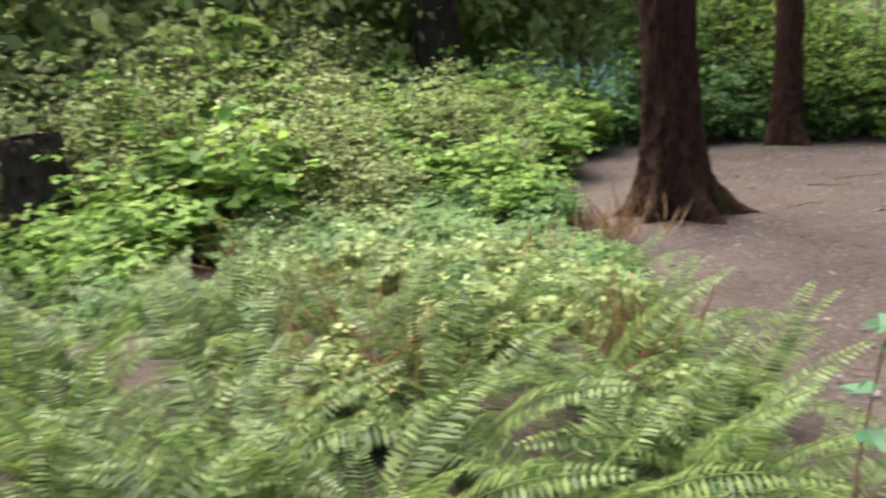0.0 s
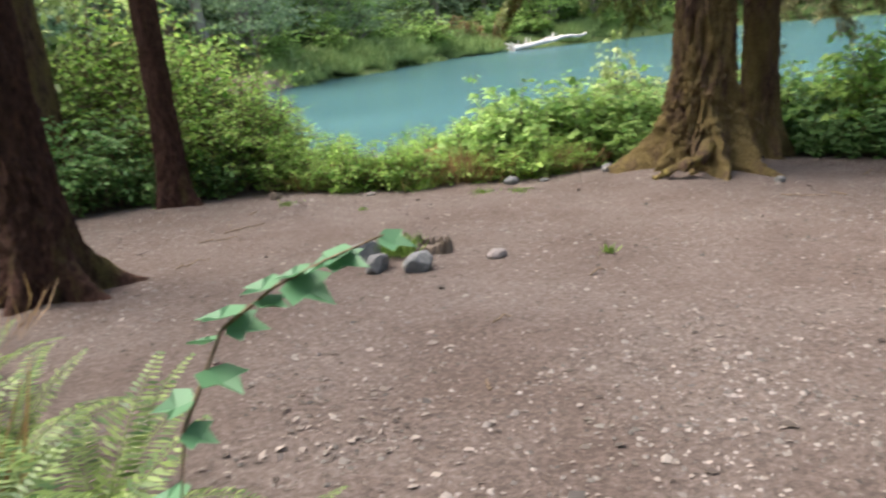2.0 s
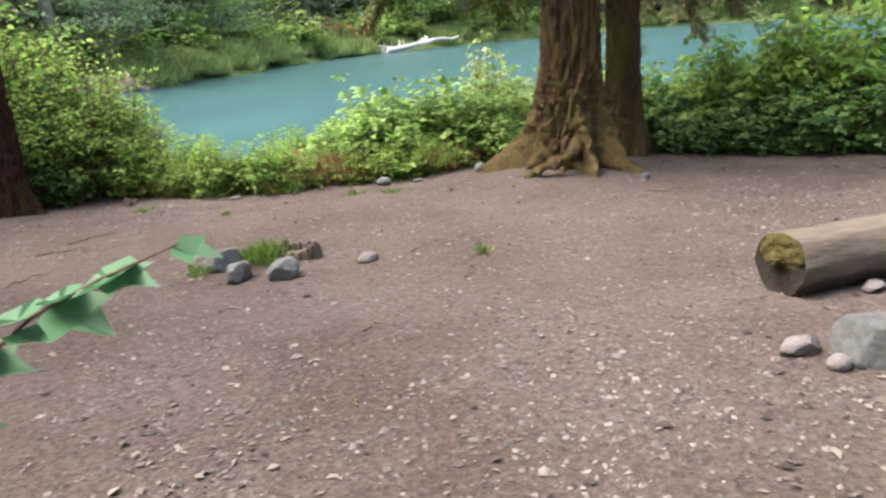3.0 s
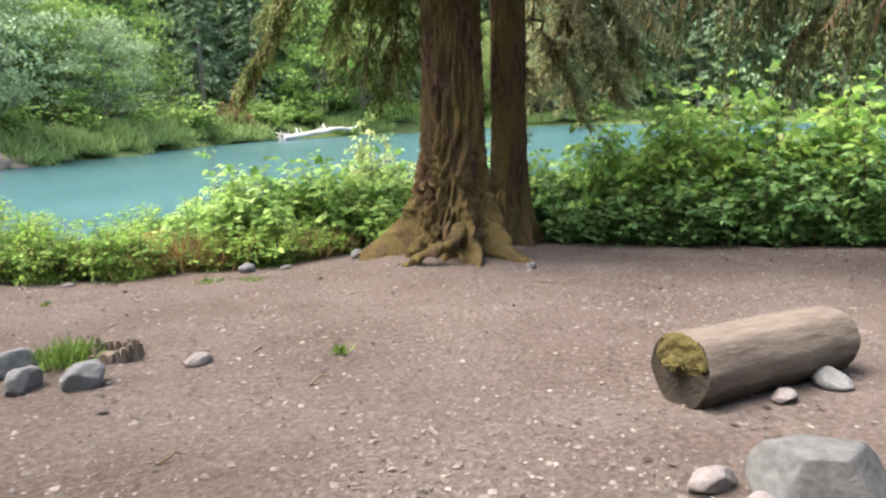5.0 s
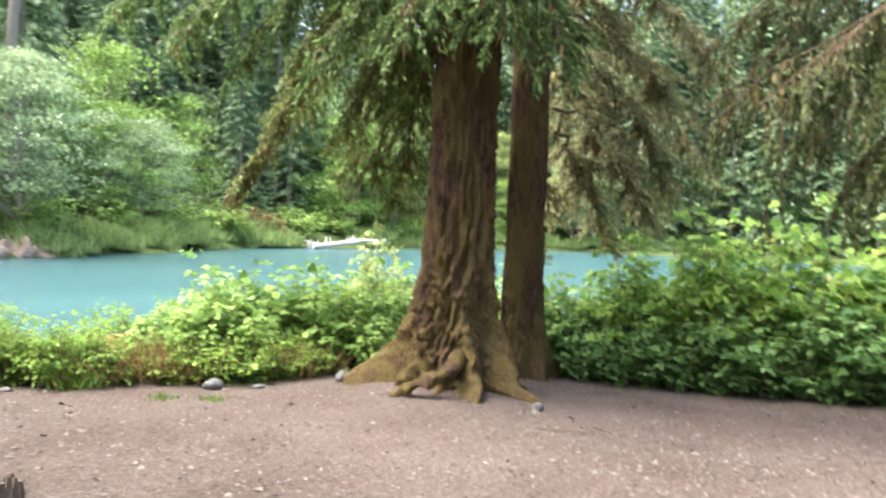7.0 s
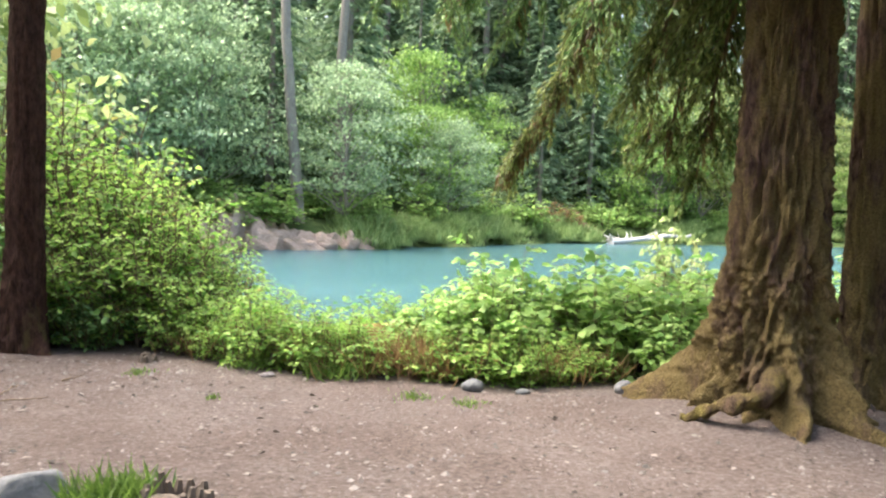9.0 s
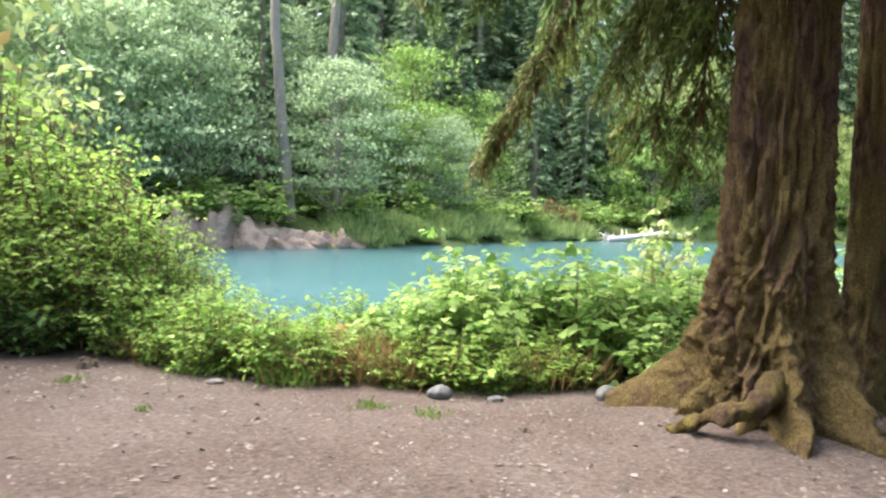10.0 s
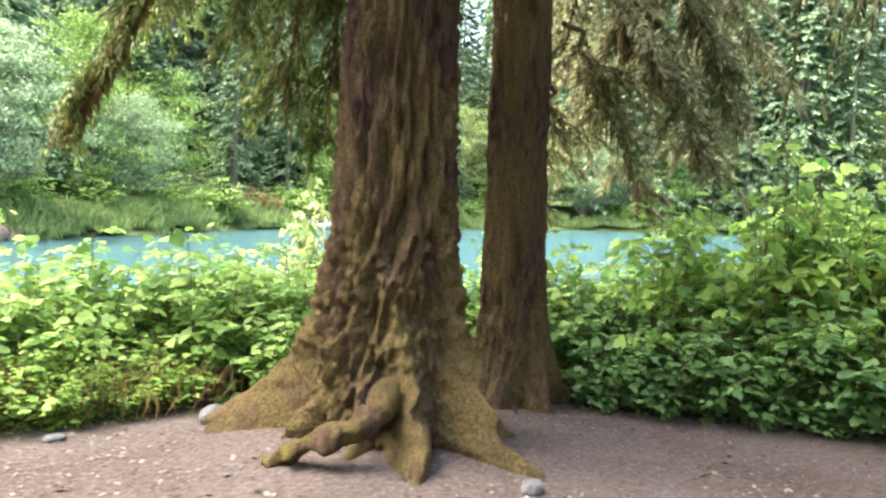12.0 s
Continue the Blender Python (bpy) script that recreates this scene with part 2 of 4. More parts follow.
HEX = np.array([(0, 0, 0), (0.32, 0.5, 0.10), (0.72, 0.34, 0.06), (1, 0, -0.10), (0.72, -0.34, 0.06), (0.32, -0.5, 0.10)])
NARROW = np.array([(0, 0, 0), (0.5, 0.5, 0.06), (1, 0, -0.08), (0.5, -0.5, 0.06)])


LOBED = np.array([(0, 0, 0), (0.04, 0.40, 0.05), (0.40, 0.58, 0.0), (0.46, 0.30, 0.05), (0.74, 0.34, 0.0), (1, 0, -0.13),
                  (0.74, -0.34, 0.0), (0.46, -0.30, 0.05), (0.40, -0.58, 0.0), (0.04, -0.40, 0.05)])


def blades(centres, along, length, width, shape=HEX, up=None, jitter=0.5):
    """Verts and quads of leaves: base at centres, pointing along, facing roughly up."""
    n = len(centres)
    along = unit(along)
    if up is None:
        up = np.array([0, 0, 1.0])
    up = up + rng.normal(0, jitter, (n, 3))
    side = unit(np.cross(up, along))
    nor = np.cross(along, side)
    length, width = np.broadcast_to(length, n), np.broadcast_to(width, n)
    s = shape[None]
    v = (centres[:, None] + along[:, None] * (s[..., 0] * length[:, None])[..., None]
         + side[:, None] * (s[..., 1] * width[:, None])[..., None] + nor[:, None] * (s[..., 2] * length[:, None])[..., None])
    k = len(shape)
    base = np.arange(n)[:, None] * k
    if k == 6:
        q = np.concatenate([base + [0, 3, 2, 1], base + [0, 5, 4, 3]])
    elif k == 10:
        q = np.concatenate([base + [0, 3, 2, 1], base + [0, 5, 4, 3], base + [0, 7, 6, 5], base + [0, 9, 8, 7]])
    else:
        q = base + [0, 3, 2, 1]
    return v.reshape(-1, 3), q


def joined(chunks):
    vs, qs, o = [], [], 0
    for v, q in chunks:
        vs.append(v)
        qs.append(np.asarray(q) + o)
        o += len(v)
    return np.concatenate(vs), np.concatenate(qs)


def tube(points, radii, sides=7):
    """Verts and quads of a tube along points."""
    p = np.asarray(points, float)
    r = np.broadcast_to(radii, len(p))
    t = unit(np.gradient(p, axis=0))
    ref = np.where(np.abs(t[:, 2:]) > 0.9, [[1.0, 0, 0]], [[0, 0, 1.0]])
    a = unit(np.cross(t, ref))
    b = np.cross(t, a)
    th = np.linspace(0, 2 * np.pi, sides, endpoint=False)
    v = p[:, None] + (a[:, None] * np.cos(th)[None, :, None] + b[:, None] * np.sin(th)[None, :, None]) * r[:, None, None]
    i, j = np.meshgrid(np.arange(len(p) - 1), np.arange(sides), indexing="ij")
    k = (j + 1) % sides
    q = np.stack([i * sides + j, i * sides + k, (i + 1) * sides + k, (i + 1) * sides + j], -1).reshape(-1, 4)
    return v.reshape(-1, 3), q


def curve_points(a, b, sag, n=10, wobble=0.0):
    a, b = np.asarray(a, float), np.asarray(b, float)
    s = np.linspace(0, 1, n)[:, None]
    p = a + (b - a) * s
    p[:, 2] += sag * 4 * (s * (1 - s))[:, 0]
    if wobble:
        w = rng.normal(0, wobble, (n, 3))
        w[0] = w[-1] = 0
        p += w
    return p


# ---- ground, banks and water ----
LEVEL_WATER = -2.0
NEAR_SHORE = [(-300, 55), (-60, 40), (-12, 32), (1, 24), (6, 18.5), (11, 14), (14.5, 9.5), (18, 2), (28, -16), (70, -70), (300, -200)]
FAR_SHORE = [(-300, 60), (-80, 50), (0, 48), (10, 49), (21, 53), (31, 58.5), (41, 66), (54, 70), (66, 70.5), (95, 74), (122, 56), (140, 20), (150, -60), (160, -300)]


def along_line(x, y, line):
    """Signed distance to a line of points: positive on its left when walked in order."""
    best, sign = np.full(np.shape(x), 1e9), np.ones(np.shape(x))
    for (ax, ay), (bx, by) in zip(line, line[1:]):
        dx, dy = bx - ax, by - ay
        s = np.clip(((x - ax) * dx + (y - ay) * dy) / (dx * dx + dy * dy), 0, 1)
        d = np.hypot(x - ax - s * dx, y - ay - s * dy)
        cr = dx * (y - ay) - dy * (x - ax)
        near = d < best - 1e-9
        sign = np.where(near, np.where(cr >= 0, 1, -1), sign)
        best = np.minimum(best, d)
    return best * sign


def step01(x):
    x = np.clip(x, 0, 1)
    return x * x * (3 - 2 * x)


def height(x, y):
    x, y = np.asarray(x, float), np.asarray(y, float)
    z = -0.0559 * (0.65 * np.clip(x, -15, 15) + 0.76 * np.clip(y, -15, 20))
    z = z + 0.18 * step01((1.1 - x) / 0.9) * step01((6 - y) / 2.5) * step01((y + 3) / 2) * (x < 1.2)
    z = z + 0.16 * np.exp(-((x - 8.6) ** 2 + (y - 7.3) ** 2) / 1.1)
    z = z + 0.012 * np.sin(x * 2.1 + 0.6 * y) * np.sin(y * 1.7 - 0.4 * x)
    near = along_line(x, y, NEAR_SHORE)
    far = along_line(x, y, FAR_SHORE)
    bed = LEVEL_WATER - 0.9
    z = z + (bed - z) * step01((near + 2.8) / 4.3)
    hill = LEVEL_WATER + 0.2 + 0.5 * np.clip(far, 0, 3) + 0.42 * np.clip(far - 6, 0, 90) + 0.8 * np.sin(x * 0.21) * np.clip(far / 20, 0, 1)
    z = np.where(far > -2, bed + (hill - bed) * step01((far + 2) / 3.2), z)
    back = np.clip(-near - 26, 0, 120)
    return z + 0.3 * back


def spaced(lo, hi, fine_lo, fine_hi, fine, far):
    mid = np.arange(fine_lo, fine_hi + 1e-6, fine)
    a = fine_lo - np.geomspace(fine, fine_lo - lo, far)
    b = fine_hi + np.geomspace(fine, hi - fine_hi, far)
    return np.concatenate([a[::-1], mid, b])


def build_ground():
    xs = spaced(-800, 800, -4, 16, 0.16, 60)
    ys = spaced(-800, 800, -4, 16, 0.16, 60)
    gx, gy = np.meshgrid(xs, ys)
    gz = height(gx, gy) + rng.normal(0, 0.004, gx.shape)
    n, m = gx.shape
    i, j = np.meshgrid(np.arange(n - 1), np.arange(m - 1), indexing="ij")
    a = i * m + j
    q = np.stack([a, a + 1, a + m + 1, a + m], -1).reshape(-1, 4)
    me = fast_mesh("ground", np.stack([gx, gy, gz], -1).reshape(-1, 3), q)
    smooth(me)
    tagged(mesh_part("ground", me, EARTH), "trodden reddish-brown earth of a riverside forest clearing", "ground", kind="structure")
    v = [(-800, -800, LEVEL_WATER), (800, -800, LEVEL_WATER), (800, 800, LEVEL_WATER), (-800, 800, LEVEL_WATER)]
    tagged(mesh_part("water", fast_mesh("water", v, [(0, 1, 2, 3)]), WATER), "milky turquoise river flowing past the clearing", "river", kind="structure")


build_ground()


def on_ground(x, y, dz=0.0):
    return float(height(x, y)) + dz


# ---- trees near the camera ----
def trunk_mesh(name, base, lean, radius, top, roots, furrows, flare=0.22, root_h=0.35, sides=150, rings=170, taper=0.012, rough=0.05):
    """A trunk with buttress roots (angle, reach, width) and furrowed bark. Local origin at its base."""
    hs = np.concatenate([np.linspace(-0.12, 1.2, rings // 2), np.linspace(1.2, top, rings - rings // 2 + 1)[1:]])
    th = np.linspace(0, 2 * np.pi, sides, endpoint=False)
    H, T = np.meshgrid(hs, th, indexing="ij")
    r = radius * (1 - taper * H * 2) + flare * np.exp(-np.clip(H, 0, None) / 0.5)
    for ang, reach, wid in roots:
        d = (T - radians(ang) + np.pi) % (2 * np.pi) - np.pi
        d = d + 0.12 * np.sin(H * 5 + ang)
        fall = np.exp(-np.clip(H, -0.05, None) / root_h)
        r = r + (reach - radius - flare) * np.exp(-(d / (wid * (0.75 + 0.6 * np.clip(H, 0, 2)))) ** 2) * np.clip(fall, 0, 1.08) ** 1.35
    co = np.stack([np.cos(T) * radius, np.sin(T) * radius, H], -1).reshape(-1, 3)
    nz = np.array([noise.fractal(Vector((a * 9, b * 9, c * 2.6 + 0.5 * math.sin(a * 9))), 1.0, 2.0, 5) for a, b, c in co]).reshape(H.shape)
    nb = np.array([noise.noise(Vector((a * 34, b * 34, c * 15))) for a, b, c in co]).reshape(H.shape)
    r = r + furrows * radius * (-np.abs(nz) * 1.6 + 0.3) + rough * radius * nb
    off = np.clip(H, 0, None)
    x = np.cos(T) * r + lean[0] * off
    y = np.sin(T) * r + lean[1] * off
    v = np.stack([x, y, H], -1).reshape(-1, 3)
    n, m = H.shape
    i, j = np.meshgrid(np.arange(n - 1), np.arange(m), indexing="ij")
    k = (j + 1) % m
    q = np.stack([i * m + j, i * m + k, (i + 1) * m + k, (i + 1) * m + j], -1).reshape(-1, 4)
    me = fast_mesh(name, v, q)
    smooth(me)
    return me


def spray_chunks(path, spread, droop, count, size, thin=0.28):
    """Needle sprays and hanging twigs along a branch path."""
    path = np.asarray(path)
    n = len(path)
    twigs, needles = [], []
    for _ in range(count):
        s = rng.uniform(0.15, 1.0)
        f = s * (n - 1)
        i = min(int(f), n - 2)
        p = path[i] + (path[i + 1] - path[i]) * (f - i)
        t = unit(path[i + 1] - path[i])
        side = unit(np.cross(t, [0, 0, 1.0])) * rng.choice([-1, 1])
        ln = spread * rng.uniform(0.35, 1.0) * (1.15 - 0.6 * s)
        end = p + (side * rng.uniform(0.4, 1) + t * rng.uniform(0.1, 0.8)) * ln + np.array([0, 0, -droop * ln * rng.uniform(0.4, 1.6)])
        tw = curve_points(p, end, 0.10 * ln, 6, 0.012)
        twigs.append(tube(tw, np.linspace(0.006, 0.002, 6), 4))
        k = max(8, int(ln / size * 8))
        u = rng.uniform(0.05, 1, k)
        c = np.stack([np.interp(u, np.linspace(0, 1, 6), tw[:, a]) for a in range(3)], -1)
        d = unit(end - p) + rng.normal(0, 0.55, (k, 3)) + np.array([0, 0, -0.35 * droop])
        needles.append(blades(c, d, size * rng.uniform(0.6, 1.3, k), size * thin, NARROW, jitter=0.6))
    return twigs, needles


def branch(parent, path, radius, spread, droop, count, size, leaf, label="", moss=0):
    """A drooping bough: limb, needle sprays, hanging moss."""
    path = np.asarray(path)
    limb_v, limb_q = tube(path, np.linspace(radius, radius * 0.25, len(path)), 7)
    limb = fast_mesh("bough", limb_v, limb_q)
    smooth(limb)
    ob = mesh_part("bough", limb, TWIG, parent, label)
    tw, nd = spray_chunks(path, spread, droop, int(count * 1.7), size * 0.85)
    v, q = joined(tw)
    mesh_part("twig", fast_mesh("twig", v, q), TWIG, ob, kind="stuff")
    v, q = joined(nd)
    mesh_part("needles", fast_mesh("needles", v, q), leaf, ob, kind="stuff")
    if moss:
        u = rng.uniform(0.35, 1, moss) * (len(path) - 1)
        c = np.stack([np.interp(u, np.arange(len(path)), path[:, a]) for a in range(3)], -1) + rng.normal(0, 0.02, (moss, 3))
        d = np.array([0, 0, -1.0]) + rng.normal(0, 0.18, (moss, 3))
        v, q = blades(c, d, rng.uniform(0.06, 0.30, moss), rng.uniform(0.015, 0.05, moss), NARROW, up=np.array([1.0, 0.3, 0]), jitter=0.8)
        mesh_part("moss", fast_mesh("moss", v, q), HANG_MOSS, ob, "brown-green hanging moss", "stuff")
    return ob


def near_tree(name, x, y, lean, radius, top, roots, furrows, bark, label, category="tree", **kw):
    ob = thing(name, pose(x, y, on_ground(x, y)), label, category)
    mesh_part("trunk", trunk_mesh("trunk", (x, y), lean, radius, top, roots, furrows, **kw), bark, ob)
    return ob


def crown_above(parent, lean, z0, z1, reach, count, leaf, size=0.13):
    """Boughs all round a trunk from z0 to z1."""
    for i in range(count):
        a = i * 2.4 + rng.uniform(-0.3, 0.3)
        z = z0 + (z1 - z0) * (i + 0.5) / count
        r = reach * rng.uniform(0.75, 1.1)
        s = np.array([lean[0] * z, lean[1] * z, z])
        e = s + np.array([math.cos(a) * r, math.sin(a) * r, -0.28 * r])
        branch(parent, curve_points(s, e, 0.10 * r, 9, 0.04), 0.035, 0.75, 0.7, 38, size, leaf)


TREE_B = (8.57, 7.2)
big = near_tree("spruce_tree", *TREE_B, (-0.008, -0.01), 0.345, 11,
                [(126, 1.12, 0.22), (165, 0.62, 0.2), (236, 0.9, 0.23), (205, 0.66, 0.16), (284, 1.02, 0.19), (318, 0.74, 0.2), (10, 0.8, 0.25), (60, 0.8, 0.25)],
                0.30, BARK_MOSS, "big spruce with furrowed mossy bark and flaring buttress roots", flare=0.12, root_h=0.62, sides=300, rings=320, rough=0.11)
TREE_C = (10.25, 7.58)
second = near_tree("spruce_tree", *TREE_C, (-0.02, 0.0), 0.245, 11,
                   [(200, 0.55, 0.3), (265, 0.62, 0.25), (320, 0.6, 0.3), (60, 0.6, 0.4), (130, 0.55, 0.35)],
                   0.22, BARK_MOSS, "slimmer mossy spruce standing behind the big one", flare=0.06, root_h=0.4)
TREE_A = (0.92, 7.45)
dark = near_tree("hemlock_tree", *TREE_A, (-0.015, -0.01), 0.25, 9,
                 [(180, 0.62, 0.35), (235, 0.60, 0.3), (300, 0.66, 0.3), (350, 0.72, 0.3), (60, 0.6, 0.4), (120, 0.6, 0.4)],
                 0.20, BARK_RED, "dark reddish-barked conifer at the edge of the ferns", flare=0.07, root_h=0.35)
slim = near_tree("hemlock_tree", 2.86, 11.35, (0.0, 0.0), 0.18, 10, [(200, 0.4, 0.4), (300, 0.42, 0.4), (60, 0.4, 0.4)],
                 0.18, BARK_RED, "slim reddish-barked conifer in front of the shrubs", flare=0.05)
rear = near_tree("hemlock_tree", 1.55, 12.6, (-0.02, 0.0), 0.26, 10, [(200, 0.45, 0.4), (300, 0.45, 0.4)],
                 0.2, BARK_MOSS, "mossy conifer trunk half hidden by shrubs", flare=0.05, sides=90, rings=90)
gloom = near_tree("cedar_tree", -2.45, 14.0, (0.0, 0.0), 0.42, 12, [(200, 0.8, 0.4), (300, 0.8, 0.4)],
                  0.25, BARK_SHADE, "old conifer trunk deep in the undergrowth, coloured dark for shade", flare=0.06, sides=90, rings=90)


ROOT_MOSS = mossy_bark("mossy_root_bark", (0.040, 0.026, 0.019), (0.17, 0.11, 0.078), (0.12, 0.092, 0.030), (0.24, 0.19, 0.06), 0.46, 0.9)


def arched_root():
    """The mossy root that arches over a hollow in front of the big tree."""
    bz = on_ground(*TREE_B)
    for ends, r in (([(-0.34, -0.36, 0.31), (-0.50, -0.46, 0.25), (-0.62, -0.46, 0.20), (-0.74, -0.34, 0.13), (-0.82, -0.18, 0.06), (-0.90, 0.0, -0.06)], 0.075),):
        p = np.array(ends)
        s = np.linspace(0, len(p) - 1, 40)
        p = np.stack([np.interp(s, np.arange(len(p)), p[:, a]) for a in range(3)], -1)
        p[1:-1] = (p[:-2] + p[1:-1] * 2 + p[2:]) / 4
        v, q = tube(p, r * (1.2 - 0.75 * s / s[-1] + 0.12 * np.sin(s * 5)), 22)
        v = v + np.array([noise.fractal(Vector(a * 9), 1, 2, 4) * 0.04 for a in v])[:, None] * np.array([1, 0.4, 1.0])
        me = fast_mesh("root", v, q)
        smooth(me)
        mesh_part("root", me, ROOT_MOSS, big, "knotted root half covered in moss")


arched_root()

# boughs of the big tree, hanging over the river side
BZ = on_ground(*TREE_B)


def local(p, base):
    return np.array(p, float) - np.array([base[0], base[1], on_ground(*base)])


main_bough = [(8.5, 7.6, 4.4), (8.35, 8.5, 4.0), (8.2, 9.2, 3.35), (8.1, 9.7, 2.6), (7.98, 10.0, 2.1), (7.85, 10.2, 1.8), (7.72, 10.35, 1.5)]
branch(big, [local(p, TREE_B) for p in main_bough], 0.05, 0.55, 1.0, 60, 0.10, NEEDLE_MOSS, "drooping bough bearded with brown moss", 2200)
for a, b, sag, n, leaf in (((8.6, 7.6, 4.8), (9.6, 10.2, 1.9), 0.5, 70, NEEDLE_MOSS), ((8.6, 7.5, 4.2), (9.2, 9.4, 1.7), 0.5, 55, NEEDLE_MOSS),
                           ((8.5, 7.5, 5.6), (7.6, 11.8, 3.4), 0.5, 90, NEEDLE), ((8.5, 7.4, 5.0), (6.9, 10.4, 3.2), 0.4, 70, NEEDLE),
                           ((8.7, 7.6, 3.9), (9.9, 9.0, 1.9), 0.4, 60, NEEDLE), ((8.6, 7.5, 4.9), (8.8, 11.0, 2.6), 0.4, 80, NEEDLE_MOSS),
                           ((8.4, 7.3, 4.3), (7.5, 8.2, 2.9), 0.25, 40, NEEDLE), ((8.5, 7.1, 4.6), (7.6, 6.2, 3.2), 0.3, 40, NEEDLE),
                           ((8.5, 7.2, 5.4), (6.6, 8.2, 3.9), 0.4, 60, NEEDLE), ((8.7, 7.0, 5.2), (8.4, 5.2, 3.8), 0.3, 50, NEEDLE), ((8.6, 7.5, 4.6), (8.3, 10.0, 2.9), 0.4, 80, NEEDLE_MOSS), ((8.6, 7.5, 5.2), (9.4, 11.0, 2.9), 0.5, 80, NEEDLE), ((8.6, 7.5, 3.8), (9.5, 9.2, 1.5), 0.35, 60, NEEDLE_MOSS), ((8.5, 7.4, 5.0), (7.4, 9.8, 2.9), 0.4, 80, NEEDLE), ((8.5, 7.4, 5.6), (6.6, 11.4, 3.6), 0.5, 90, NEEDLE), ((8.6, 7.6, 4.2), (8.9, 9.6, 2.3), 0.3, 60, NEEDLE_MOSS),
                           ((8.5, 7.1, 4.1), (7.8, 6.1, 2.95), 0.3, 55, NEEDLE), ((8.6, 7.0, 4.2), (8.5, 6.0, 2.95), 0.3, 55, NEEDLE), ((8.4, 7.2, 4.0), (7.4, 6.9, 2.9), 0.3, 55, NEEDLE),
                           ((8.7, 7.0, 4.2), (9.2, 6.3, 3.0), 0.25, 50, NEEDLE), ((8.4, 7.4, 4.2), (7.2, 8.0, 2.75), 0.3, 60, NEEDLE)):
    branch(big, curve_points(local(a, TREE_B), local(b, TREE_B), sag, 10, 0.05), 0.035, 0.7, 0.85, n, 0.11, leaf, moss=60)
crown_above(big, (0, 0), 5.4, 10.5, 3.0, 12, NEEDLE)

# boughs of the second tree, hung with pale moss
for a, b, sag, n, leaf in (((10.5, 7.4, 3.1), (12.6, 7.2, 1.5), 0.35, 60, NEEDLE_PALE), ((10.5, 7.4, 2.4), (12.2, 7.6, 0.9), 0.3, 50, NEEDLE_PALE),
                           ((10.5, 7.4, 3.9), (12.8, 6.5, 2.2), 0.4, 60, NEEDLE_PALE), ((10.5, 7.3, 4.6), (12.4, 5.9, 2.9), 0.4, 60, NEEDLE_PALE),
                           ((10.5, 7.5, 1.9), (11.4, 8.4, 0.9), 0.2, 30, NEEDLE_PALE), ((10.6, 7.6, 3.4), (12.6, 8.6, 1.6), 0.35, 60, NEEDLE_PALE), ((10.4, 7.4, 3.5), (12.2, 6.6, 1.7), 0.4, 80, NEEDLE_PALE), ((10.4, 7.4, 2.7), (11.9, 6.7, 1.3), 0.3, 70, NEEDLE_PALE), ((10.4, 7.4, 4.4), (12.9, 7.2, 2.6), 0.4, 80, NEEDLE_PALE)):
    branch(second, curve_points(local(a, TREE_C), local(b, TREE_C), sag, 10, 0.05), 0.025, 0.75, 0.45, n, 0.10, leaf, moss=40)
crown_above(second, (0, 0), 6.5, 10.5, 2.2, 4, NEEDLE_MOSS)
crown_above(dark, (0, 0), 6.0, 8.5, 2.2, 6, NEEDLE)
crown_above(slim, (0, 0), 7.5, 9.5, 1.5, 4, NEEDLE)
crown_above(rear, (0, 0), 7.0, 9.5, 1.6, 4, NEEDLE)
crown_above(gloom, (0, 0), 7.5, 11, 2.6, 7, NEEDLE)

# a conifer outside the clearing whose boughs hang into view
over = near_tree("spruce_tree", 12.4, 1.2, (0.0, 0.0), 0.36, 11, [(200, 0.7, 0.3), (300, 0.7, 0.3), (80, 0.7, 0.3)], 0.25, BARK_MOSS,
                 "spruce whose moss-hung boughs droop over the clearing", sides=90, rings=90)
OV = (12.4, 1.2)
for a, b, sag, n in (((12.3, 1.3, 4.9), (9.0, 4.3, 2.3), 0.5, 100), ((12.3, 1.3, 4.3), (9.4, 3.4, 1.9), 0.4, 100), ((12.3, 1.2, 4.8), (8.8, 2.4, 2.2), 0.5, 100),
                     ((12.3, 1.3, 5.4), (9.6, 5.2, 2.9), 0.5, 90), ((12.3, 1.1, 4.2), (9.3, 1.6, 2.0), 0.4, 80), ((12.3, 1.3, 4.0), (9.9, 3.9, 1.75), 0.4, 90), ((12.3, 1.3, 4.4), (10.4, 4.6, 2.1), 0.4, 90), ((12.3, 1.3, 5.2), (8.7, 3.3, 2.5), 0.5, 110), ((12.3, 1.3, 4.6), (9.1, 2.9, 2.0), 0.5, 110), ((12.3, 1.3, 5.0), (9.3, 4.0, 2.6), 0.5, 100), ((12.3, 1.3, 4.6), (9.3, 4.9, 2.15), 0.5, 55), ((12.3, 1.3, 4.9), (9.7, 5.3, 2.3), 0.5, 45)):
    branch(over, curve_points(local(a, OV), local(b, OV), sag, 10, 0.05), 0.022, 0.75, 1.4, int(n * 0.95), 0.10, NEEDLE_SHADED, moss=40)
crown_above(over, (0, 0), 6.5, 10.5, 2.6, 5, NEEDLE)


